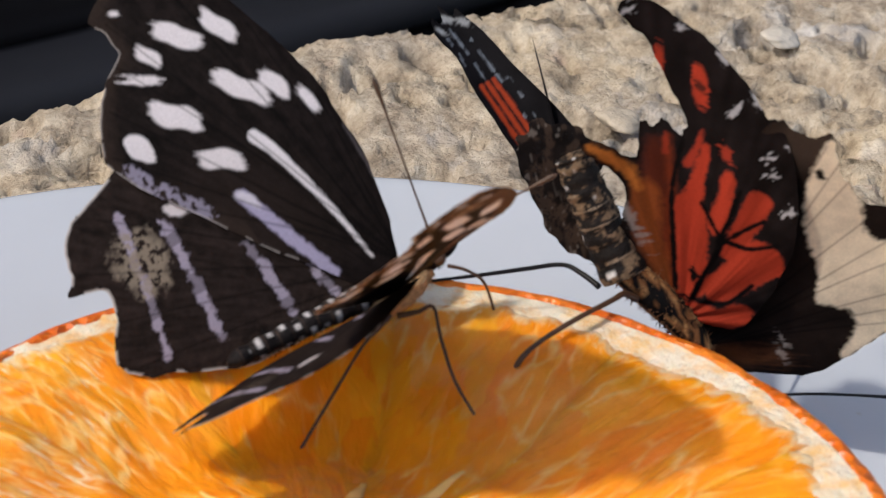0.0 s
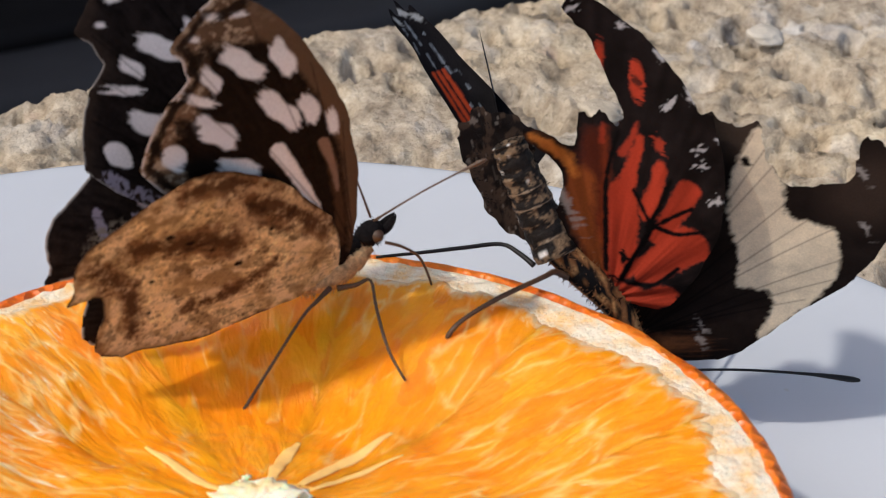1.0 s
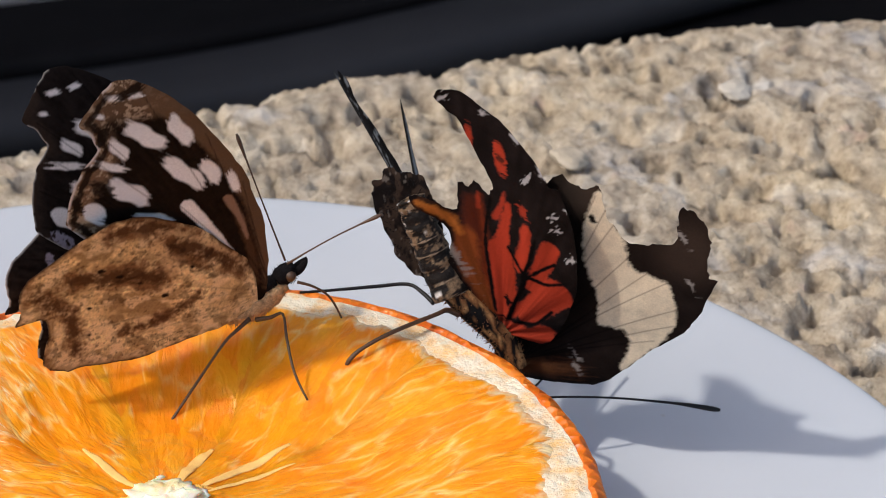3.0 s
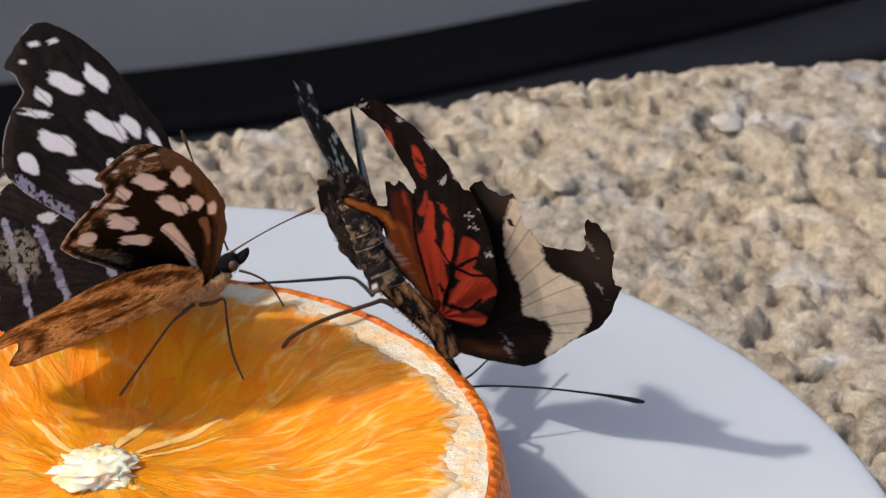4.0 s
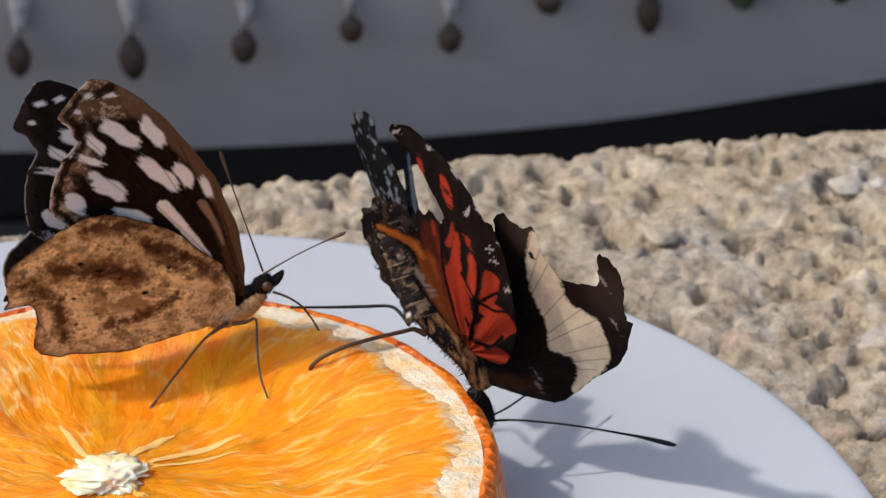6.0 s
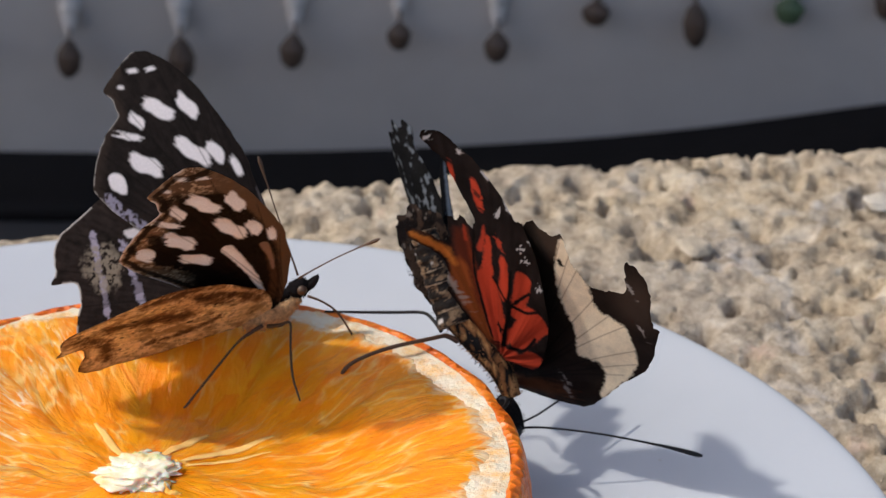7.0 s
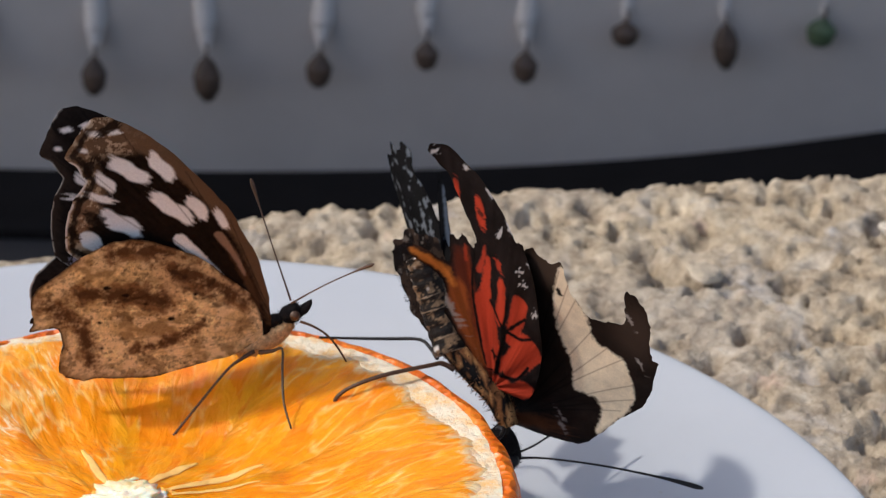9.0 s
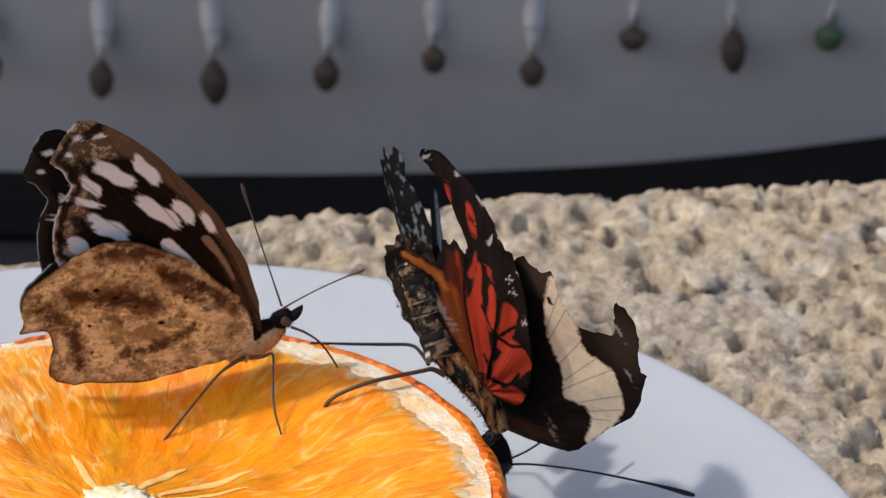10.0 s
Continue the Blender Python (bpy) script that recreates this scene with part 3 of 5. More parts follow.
            rad.append(wide * (0.85 + 0.3 * r.random()) * (0.55 + 0.6 * math.sin(2.6 * t)) * (1 - 0.6 * t ** 4))
        v, f = tube_mesh(pts, rad, 10, 4)
        mid = np.repeat(smooth_line(pts, 4)[:, 2], 10)
        v[:, 2] = mid + (v[:, 2] - mid) * 0.15
        mesh_object("fibre", v * MM, f, FIBRE, ORANGE, "pale torn fibre" if ang == 1.15 else "")


build_orange()


# ---- the row of chrysalises on the grey board ----
def chrysalis(x, z, long, wide, pod_mat, label, tilt):
    thing = new("chrysalis")
    thing.matrix_world = pose(x * MM, 0.4545, z * MM, 0, tilt, 0)
    tagged(thing, label, "chrysalis", "chrysalises in a row")
    prof = smooth_line([(0.05, -long * 0.5), (wide * 0.22, -long * 0.44), (wide * 0.42, -long * 0.25), (wide * 0.5, 0), (wide * 0.44, long * 0.22), (wide * 0.26, long * 0.4), (wide * 0.1, long * 0.5), (0.05, long * 0.52)], 4)
    v, f = lathe(prof, 16, wobble=lambda R, H, A: (R * (1 + 0.12 * np.cos(2 * A) + 0.05 * np.sin(H * 1.7)), H))
    mesh_object("pod", v * MM, f, pod_mat, thing)
    v, f = tube_mesh([(0, 0, long * 0.5), (0.3, 0.5, long * 0.5 + 2.0), (0, 2.0, long * 0.5 + 4.0)], [0.5, 0.35, 0.6], 6, 3)
    mesh_object("stalk", v * MM, f, BROWN, thing)
    z0 = long * 0.5
    v, f = tube_mesh([(0, 2.0, z0 + 0.5), (0, 2.6, z0 + 3), (0, 3.0, z0 + 7), (0, 3.2, z0 + 14), (0, 3.2, z0 + 76)], [0.8, 1.7, 2.5, 3.0, 3.1], 14, 4)
    mesh_object("paper_roll", v * MM, f, PAPER, thing, "pale rolled paper strip")


for cx, cz, ln, wd, green, tl in ((-109, -128, 9, 6, 0, 3), (-79.5, -130.9, 11, 6.0, 1, 2), (-49.5, -131, 13, 6.6, 0, -2), (-19.8, -128, 10, 6.2, 0, 4), (8.6, -123.2, 8, 5.8, 0, 0), (34.7, -126, 9, 6.0, 0, 1), (60.8, -116, 7, 6.6, 0, 3), (87.4, -119, 13, 6.0, 0, -3), (112.2, -114.5, 8, 7.0, 2, 6), (138, -112, 10, 6, 0, 0), (164, -106, 11, 6, 0, 2)):
    kind = ("dark brown chrysalis hanging from a rolled paper strip", "greenish brown chrysalis hanging from a rolled paper strip", "green chrysalis hanging from a rolled paper strip")[green]
    chrysalis(cx, cz, ln, wd, GREEN_POD if green == 2 else POD, kind, tl)


# ---- pebbles set in the concrete ----
def pebble(x, y, size, colour, label, seed):
    bm = bmesh.new()
    bmesh.ops.create_icosphere(bm, subdivisions=3, radius=1.0)
    for v in bm.verts:
        q = v.co.copy()
        s = 1 + 0.3 * noise.fractal(q * 1.4 + Vector((seed, 0, 0)), 1, 2, 3)
        v.co = Vector((q.x * size * s, q.y * size * 0.8 * s, q.z * size * 0.28 * s)) * MM
    ob = part("pebble", bm, colour, None)
    ob.matrix_world = pose(x * MM, y * MM, -0.0002, 8 * math.sin(seed), 6, seed * 40)
    tagged(ob, label, "pebble", "pebbles in the concrete")


WHITE_STONE = plain("white_stone", (0.52, 0.47, 0.40), 0.8, 0.15, 300, 0.0003)
TAN_STONE = plain("tan_stone", (0.46, 0.39, 0.30), 0.85, 0.25, 300, 0.0004)
pebble(77.0, 91.7, 2.6, WHITE_STONE, "small white stone set in the concrete", 1)
pebble(50, 77, 3.2, TAN_STONE, "smooth tan pebble set in the concrete", 2)


# ---- wings ----
def inside(U, V, poly):
    hit = np.zeros(U.shape, bool)
    for (x1, y1), (x2, y2) in zip(poly, np.roll(poly, -1, axis=0)):
        cond = (y1 > V) != (y2 > V)
        with np.errstate(divide="ignore", invalid="ignore"):
            cross = (x2 - x1) * (V - y1) / (y2 - y1) + x1
        hit ^= cond & (U < cross)
    return hit


def nearest(U, V, poly):
    """Distance to a closed outline and the nearest point on it."""
    best = np.full(U.shape, 1e9)
    nx, ny = np.zeros(U.shape), np.zeros(U.shape)
    for (x1, y1), (x2, y2) in zip(poly, np.roll(poly, -1, axis=0)):
        dx, dy = x2 - x1, y2 - y1
        t = np.clip(((U - x1) * dx + (V - y1) * dy) / (dx * dx + dy * dy + 1e-12), 0, 1)
        px, py = x1 + t * dx, y1 + t * dy
        d = np.hypot(U - px, V - py)
        m = d < best
        best, nx, ny = np.where(m, d, best), np.where(m, px, nx), np.where(m, py, ny)
    return best, nx, ny


def soft(d, w=0.12):
    return np.clip(0.5 - d / (2 * w), 0, 1)


def ragged(U, V, amp, seed=0):
    return amp * 2 * (fbm(U * 1.7, V * 1.7, 60 + seed, 4, 0.65) - 0.5)


def spot(U, V, cx, cy, a, b, turn=0.0, rag=0.25, blur=0.12):
    c, s = math.cos(radians(turn)), math.sin(radians(turn))
    x, y = (U - cx) * c + (V - cy) * s, -(U - cx) * s + (V - cy) * c
    slant, yy = x + 0.42 * y, y + 0.12 * b * np.sin(2.2 * x + cx)
    d = (((np.abs(slant) / a) ** 3.4 + (np.abs(yy) / b) ** 3.4) ** (1 / 3.4) - 1) * min(a, b)
    feather = rag * 1.8 * (vnoise(y * 7.0, x * 0.5, cx) - 0.5) * np.clip(np.abs(x) / a, 0, 1) ** 3
    return soft(d + ragged(U * 1.5, V * 1.5, 0.45 * rag, cx) + feather, blur)


def stroke(U, V, points, w0, w1, rag=0.15, blur=0.1, steps=6):
    """A band along a smooth line whose half-width runs from w0 to w1."""
    line = smooth_line(points, steps)
    best = np.full(U.shape, 1e9)
    n = len(line) - 1
    for i in range(n):
        (x1, y1), (x2, y2) = line[i], line[i + 1]
        dx, dy = x2 - x1, y2 - y1
        t = np.clip(((U - x1) * dx + (V - y1) * dy) / (dx * dx + dy * dy + 1e-12), 0, 1)
        w = w0 + (w1 - w0) * (i + t) / n
        best = np.minimum(best, np.hypot(U - x1 - t * dx, V - y1 - t * dy) - w)
    return soft(best + (ragged(U, V, rag, points[0][0]) if rag else 0), blur)


def field(U, V, poly, rag=0.3, blur=0.15):
    p = smooth_line(poly, 4, True)
    d, _, _ = nearest(U, V, p)
    return soft(np.where(inside(U, V, p), -d, d) + ragged(U, V, rag, 3), blur)


def lay(base, colour, mask):
    return base * (1 - mask[:, None]) + np.array(colour)[None] * mask[:, None]


def deepen(c):
    """Matt scales swallow light: the darkest tints go deeper."""
    c = np.clip(c, 0, 1)
    lum = c.max(axis=1, keepdims=True)
    return c * lum / (lum + 0.022)


def wing(name, outline, res, top, low, parent, label, mirror=False, lift=0.0, rag=0.0, form=None, steps=5, shape=None):
    """A thin two-sided wing sheet; its upper and lower tints come from the functions top and low; shape skews its outline."""
    poly = smooth_line(outline, steps, True)
    if steps < 4:
        poly = np.concatenate([poly[i] + (np.roll(poly, -1, axis=0)[i] - poly[i]) * np.linspace(0, 1, 4, endpoint=False)[:, None] for i in range(len(poly))])
    if rag:
        k = np.arange(len(poly))
        poly = poly + rag * np.stack([fbm(k / 3.1, k * 0, 5, 3) - 0.5, fbm(k / 2.7, k * 0 + 9, 6, 3) - 0.5], -1)
    lo, hi = poly.min(0) - res, poly.max(0) + res
    us, vs = np.arange(lo[0], hi[0] + res, res), np.arange(lo[1], hi[1] + res, res)
    U, V = np.meshgrid(us, vs)
    inn = inside(U, V, poly)
    cell = inn[:-1, :-1] | inn[1:, :-1] | inn[:-1, 1:] | inn[1:, 1:]
    d, px, py = nearest(U, V, poly)
    U, V = np.where(inn, U, px), np.where(inn, V, py)
    idx = np.arange(U.size).reshape(U.shape)
    quads = np.stack([idx[:-1, :-1], idx[:-1, 1:], idx[1:, 1:], idx[1:, :-1]], -1)[cell]
    used = np.unique(quads)
    remap = np.full(U.size, -1)
    remap[used] = np.arange(len(used))
    quads = remap[quads]
    u, v, dist = U.ravel()[used], V.ravel()[used], np.where(inn, d, 0).ravel()[used]
    z = lift + (form(u, v) if form else 0 * u)
    thick = 0.045 * np.clip(dist / 0.3, 0.1, 1)
    (a0, a1, a2), (b0, b1, b2) = shape or ((1, 0, 0), (0, 1, 0))
    x, y = a0 * u + a1 * v + a2, (b0 * u + b1 * v + b2) * (-1 if mirror else 1)
    verts = np.r_[np.c_[x, y, z + thick], np.c_[x, y, z - thick]]
    n = len(u)
    a, b = (quads[:, ::-1], quads) if mirror else (quads, quads[:, ::-1])
    faces = np.r_[a, b + n]
    edges = np.sort(np.r_[quads[:, [0, 1]], quads[:, [1, 2]], quads[:, [2, 3]], quads[:, [3, 0]]], axis=1)
    e, count = np.unique(edges, axis=0, return_counts=True)
    e = e[(count == 1) & (e[:, 0] != e[:, 1])]
    faces = faces.tolist() + np.c_[e[:, 0], e[:, 1], e[:, 1] + n, e[:, 0] + n].tolist()
    tint = deepen(np.r_[top(u, v, dist), low(u, v, dist)])
    return mesh_object(name, verts * MM, faces, WING, parent, label, tint=tint)


def veins(u, v, root, ends, w=0.07):
    m = np.zeros(u.shape)
    for k, end in enumerate(ends):
        mid = (0.55 * root[0] + 0.45 * end[0] + 0.25 * math.sin(k * 2.1), 0.55 * root[1] + 0.45 * end[1] + 0.3)
        m = np.maximum(m, stroke(u, v, [root, mid, end], w, w * 0.6, 0.0, 0.07, 5))
    return m


# ---- the white-spotted butterfly on the orange ----
FORE = [(-1.0, -0.4), (0.6, 3.0), (1.4, 7.5), (1.5, 12.6), (0.9, 18.0), (-0.9, 23.6), (-3.2, 28.7), (-5.4, 31.2), (-7.3, 31.8), (-9.2, 30.8), (-11.5, 28.9), (-11.0, 27.2), (-11.1, 25.2), (-12.9, 23.8), (-14.4, 22.0), (-15.8, 19.4), (-15.9, 17.4), (-12.5, 12.0), (-8.0, 5.6), (-3.4, 0.0)]
HIND = [(-1.4, -0.2), (-0.6, 4.5), (-2.5, 9.5), (-5.6, 14.5), (-10.0, 18.4), (-13.0, 18.2), (-17.2, 17.3), (-20.4, 16.0), (-22.2, 14.4), (-22.5, 12.6), (-23.4, 11.2), (-20.9, 10.0), (-21.7, 7.4), (-22.9, 4.8), (-22.0, 3.4), (-20.2, 2.2), (-15.6, 0.1), (-10.6, -0.8), (-5.5, -1.4), (-2.4, -1.0)]
FORE_ENDS = [(0.8, 15.0), (-1.0, 22.6), (-5.4, 30.8), (-10.6, 28.0), (-11.6, 24.6), (-13.8, 21.8), (-15.4, 18.4), (-12.2, 12.2)]
HIND_ENDS = [(-8.0, 16.2), (-13.5, 17.6), (-19.4, 15.8), (-22.0, 12.2), (-21.4, 7.6), (-21.6, 3.8), (-15.0, 0.6)]
SPOTS = [(-6.3, 24.4, 2.1, 0.88, -45), (-3.1, 23.5, 1.7, 0.78, -65), (-9, 24, 1.15, 0.6, -58), (-10.3, 22.6, 1.4, 0.42, -33), (-4.1, 18.4, 2.4, 0.86, -52), (-1.7, 17.4, 1.4, 0.72, -65), (0, 15, 1.15, 0.48, -74), (-9.6, 18.9, 2.1, 1.0, -42), (-13.3, 18.1, 1.05, 1.1, -30), (-8.3, 14.3, 1.75, 0.86, -30), (-7.8, 29.7, 0.6, 0.32, -10), (-5.8, 29.2, 0.5, 0.3, 0), (-9.6, 28.4, 0.5, 0.25, -30)]


def scales(u, v, seed):
    """Fine streaky tone that follows the wing's length."""
    ang, far = np.arctan2(u, v + 3), np.hypot(u, v + 3)
    return np.clip(0.1 + 1.8 * (0.55 * fbm(ang * 60, far * 0.45, seed, 3, 0.7) + 0.45 * fbm(u * 1.4, v * 1.4, seed + 4, 4, 0.7)), 0.25, 2)


def fringe(u, v, d, wide=0.16):
    """Broken white fringe along the outer margin."""
    return soft(d - wide, 0.07) * (vnoise(u * 0.8, v * 0.8, 4) > 0.42)


def fore_top(u, v, d):
    c = scales(u, v, 3)[:, None] * np.array((0.021, 0.0145, 0.0135))
    c = lay(c, (0.046, 0.030, 0.024), 0.5 * soft(np.hypot(u + 10, v - 8) - 6, 3))
    c = lay(c, (0.055, 0.036, 0.028), 0.6 * soft(d - 1.0 + ragged(u, v, 0.6, 2), 0.5) * (u < -9))
    for k, s in enumerate(SPOTS):
        wisp = 0.3 if k == 3 else 0.12
        c = lay(c, np.array((0.76, 0.71, 0.73)), 0.97 * spot(u, v, s[0], s[1], s[2] * 0.98, s[3] * 0.92, s[4], wisp, 0.10))
    c = lay(c, (0.76, 0.72, 0.75), stroke(u, v, [(-5.2, 14.6), (-4.4, 12.8), (-3.4, 9.4), (-2.6, 6.0), (-1.9, 2.0)], 0.52, 0.13, 0.09, 0.08))
    c = lay(c, (0.46, 0.42, 0.60), 0.9 * stroke(u, v, [(-8.3, 11.0), (-6.9, 7.2), (-5.1, 2.4)], 0.52, 0.5, 0.3))
    c = lay(c, (0.68, 0.64, 0.72), spot(u, v, -8.1, 10.7, 0.8, 0.36, -50))
    dust = soft(0.47 - fbm(u * 2.6, v * 2.6, 12, 3), 0.05)
    c = lay(c, (0.36, 0.33, 0.44), 0.75 * stroke(u, v, [(-14.8, 16.8), (-13.2, 13.6), (-11.4, 11.2)], 0.6, 0.8, 0.5) * dust)
    c = lay(c, (0.16, 0.14, 0.15), 0.5 * stroke(u, v, [(1.1, 4.0), (1.35, 8.0), (1.3, 12.0)], 0.16, 0.1, 0.1, 0.08))
    c = lay(c, (0.0055, 0.0045, 0.005), 0.75 * veins(u, v, (0, 0.5), FORE_ENDS, 0.07))
    c = lay(c, (0.50, 0.46, 0.44), 0.6 * fringe(u, v, d, 0.10) * (u < -7.0))
    return c


def fore_low(u, v, d):
    n = fbm(u * 0.5, v * 0.5, 13, 4)
    f = fbm(u * 1.5, v * 1.5, 16, 4, 0.75)
    c = scales(u, v, 13)[:, None] * np.array((0.020, 0.0115, 0.0085))
    brown, pale, ink = (0.165, 0.098, 0.056), (0.56, 0.43, 0.30), (0.020, 0.012, 0.009)
    tip = soft(25.6 - v + 2.2 * (n - 0.5) - 0.25 * u, 0.8)
    c = lay(c, brown, 0.9 * tip)
    c = lay(c, pale, 0.8 * tip * soft(0.56 - f, 0.05))
    c = lay(c, brown, 0.9 * stroke(u, v, [(0.3, 1.0), (1.2, 7.0), (1.2, 13.0), (0.3, 18.6), (-1.7, 24.3), (-5.0, 30.0)], 0.8, 1.4, 0.3, 0.3))
    c = lay(c, (0.12, 0.060, 0.030), 0.7 * stroke(u, v, [(-1.2, 2.0), (-0.5, 7.0), (-0.7, 12.6)], 0.5, 0.4, 0.2, 0.2))
    c = lay(c, (0.36, 0.23, 0.16), 0.8 * stroke(u, v, [(-1.0, 13.6), (-0.5, 10.4), (-0.5, 7.6)], 0.5, 0.12, 0.15))
    edge = soft(d - 2.5 + ragged(u, v, 0.9, 5), 0.5) * soft(u + 9.5, 1.0)
    c = lay(c, (0.24, 0.145, 0.085), 0.85 * edge)
    c = lay(c, pale, 0.75 * edge * soft(0.55 - f, 0.05))
    for k, s in enumerate(SPOTS):
        tint = (0.80, 0.82, 0.86) if k in (7, 8) else (0.90, 0.89, 0.89)
        c = lay(c, tint, 0.95 * spot(u, v, s[0], s[1] + 0.4, s[2] * 1.15, s[3] * 0.98, s[4] - 9, 0.3 if k == 3 else 0.15, 0.11))
    c = lay(c, (0.90, 0.87, 0.85), stroke(u, v, [(-4.9, 14.8), (-3.9, 11.8), (-2.7, 7.4), (-2.1, 3.6)], 0.72, 0.26, 0.12, 0.09))
    for x, y, a, b, turn in ((-6.2, 30.2, 1.2, 0.5, 20), (-11.8, 20.9, 1.3, 0.75, -40), (-10.0, 26.6, 1.1, 0.55, 50), (-11.6, 16.2, 1.5, 0.7, -40), (-12.6, 24.2, 0.5, 0.9, 20), (-14.6, 20.4, 0.45, 1.0, -20)):
        c = lay(c, ink, 0.9 * spot(u, v, x, y, a, b, turn, 0.4, 0.12))
    c = lay(c, ink, 0.7 * veins(u, v, (0, 0.5), FORE_ENDS, 0.065))
    c = lay(c, ink, 0.9 * soft(np.abs(d - 0.75 + ragged(u, v, 0.25, 8)) - 0.32, 0.12) * soft(u + 8.0, 0.6))
    c = lay(c, (0.72, 0.66, 0.62), 0.95 * fringe(u, v, d, 0.2) * (u < -7.5))
    return c


def hind_top(u, v, d, wear=0.75):
    n = fbm(u * 0.6, v * 0.6, 33, 4)
    c = scales(u, v, 33)[:, None] * np.array((0.034, 0.023, 0.020))
    c = lay(c, (0.070, 0.046, 0.036), 0.6 * soft(v - 1.5, 2.0) * soft(0.5 - fbm(u * 2.2, v * 2.2, 36, 3), 0.1))
    lav = (0.44, 0.39, 0.50)
    for pts, w0, w1 in (([(-9.7, 7.8), (-9.4, 4.6), (-9.4, 1.6)], 0.55, 0.6), ([(-14.4, 12.4), (-14.6, 8.0), (-15.1, 2.6)], 0.6, 0.6), ([(-17.2, 14.6), (-18.1, 9.4), (-19.4, 3.2)], 0.55, 0.45), ([(-6.2, 4.2), (-5.7, 0.8)], 0.6, 0.5)):
        c = lay(c, lav, 0.85 * stroke(u, v, pts, w0 * 0.66, w1 * 0.66, 0.5) * (0.55 + 0.45 * (vnoise(v * 0.55, u * 0, 8) > 0.3)))
    c = lay(c, (0.70, 0.64, 0.66), spot(u, v, -12.9, 12.8, 0.75, 0.6, 0, 0.3))
    worn = soft(np.hypot(u + 17.5, (v - 10.8) * 0.8) - 2.0 + 2.6 * (fbm(u * 1.1, v * 1.1, 9, 4) - 0.5), 0.5) * (fbm(u * 3, v * 3, 19, 3) > 0.46)
    c = lay(c, (0.34, 0.28, 0.215), wear * worn)
    c = lay(c, (0.008, 0.006, 0.006), 0.75 * veins(u, v, (0, 0), HIND_ENDS, 0.07))
    c = lay(c, (0.60, 0.55, 0.52), 0.9 * soft(d - 0.15, 0.08) * (vnoise(u * 1.1, v * 1.1, 4) > 0.45) * (u < -7))
    return c


def hind_low(u, v, d):
    """Dead-leaf pattern: tan with brown clouds, a jagged band and fine specks."""
    ang, far = np.arctan2(u + 1.5, v + 2.0), np.hypot(u + 1.5, v + 2.0)
    n, f = fbm(u * 0.42, v * 0.42, 43, 4), fbm(u * 2.1, v * 2.1, 47, 5, 0.85)
    ray = fbm(ang * 16, far * 0.22, 45, 4, 0.6)
    fine = fbm(u * 5.0, v * 5.0, 48, 3, 0.8)
    c = np.outer(np.clip(0.95 + 1.1 * (f - 0.5) + 0.9 * (ray - 0.5) + 0.7 * (fine - 0.5), 0.3, 1.5), (0.93, 0.715, 0.38))
    c = lay(c, (0.52, 0.33, 0.14), 0.50 * soft(0.51 - n, 0.07))
    c = lay(c, (0.24, 0.135, 0.055), 0.65 * soft(0.585 - fbm(u * 0.36 + 5, v * 0.50, 91, 4, 0.6), 0.05))
    c = lay(c, (0.94, 0.74, 0.44), 0.75 * soft(0.55 - fbm(u * 0.7, v * 0.7, 83, 4), 0.07))
    mid, dark, deep = (0.22, 0.105, 0.043), (0.085, 0.038, 0.017), (0.030, 0.012, 0.007)
    blot = fbm(u * 0.85 + 3, v * 0.85, 87, 4, 0.65)
    def cloud(pts, w0, w1, rag):
        return stroke(u, v, pts, w0, w1, rag, 0.35) * np.clip(3.6 * blot - 0.75, 0, 1)
    # brown clouds along the upper edge, in a slanting band and behind the shoulder
    for pts, w0, w1, rag in (([(-11.2, 17.0), (-9.0, 16.4), (-6.4, 13.6)], 1.3, 1.4, 0.6), ([(-17.0, 13.4), (-14.6, 12.2), (-11.6, 10.8), (-9.6, 8.9)], 1.2, 1.5, 0.8),
                             ([(-6.2, 11.4), (-4.8, 9.4), (-3.0, 6.8), (-1.6, 4.4)], 1.9, 1.0, 0.7), ([(-20.6, 13.4), (-18.6, 9.0), (-19.6, 4.6)], 1.0, 0.8, 0.9), ([(-14.4, 4.0), (-10.4, 3.4), (-7.0, 4.4)], 0.8, 0.6, 0.9)):
        c = lay(c, mid, 0.85 * cloud(pts, w0 * 1.25, w1 * 1.25, rag))
        c = lay(c, dark, 0.85 * cloud(pts, w0 * 0.6, w1 * 0.6, rag))
    # the jagged dark edge of the shoulder patch and a few hooked marks
    for pts in ([(-7.2, 12.2), (-6.2, 10.6), (-6.9, 9.4), (-5.6, 8.6), (-6.2, 7.4), (-4.4, 6.9), (-4.6, 5.6)], [(-4.2, 8.4), (-3.0, 8.8), (-2.4, 7.6), (-3.2, 6.8)], [(-15.6, 11.4), (-13.2, 10.6), (-10.6, 10.2)], [(-12.6, 13.6), (-11.0, 12.6), (-8.8, 12.8)]):
        c = lay(c, deep, 0.60 * stroke(u, v, pts, 0.16, 0.09, 0.5, 0.16, 3))
    c = lay(c, (0.80, 0.56, 0.30), 0.7 * stroke(u, v, [(-8.2, 12.6), (-7.8, 10.4), (-8.0, 8.4)], 0.7, 0.4, 0.7, 0.3))
    c = lay(c, (0.78, 0.55, 0.30), 0.6 * stroke(u, v, [(-1.8, 6.6), (-4.4, 10.8), (-7.4, 14.4)], 0.25, 0.35, 0.5, 0.2))
    for size, level, seed in ((1.7, 0.72, 51), (2.9, 0.745, 57), (4.6, 0.77, 59)):
        speck = soft(level - fbm(u * size, v * size, seed, 2, 0.4), 0.05) * (fbm(u * 0.5, v * 0.5, 58, 2) > 0.38)
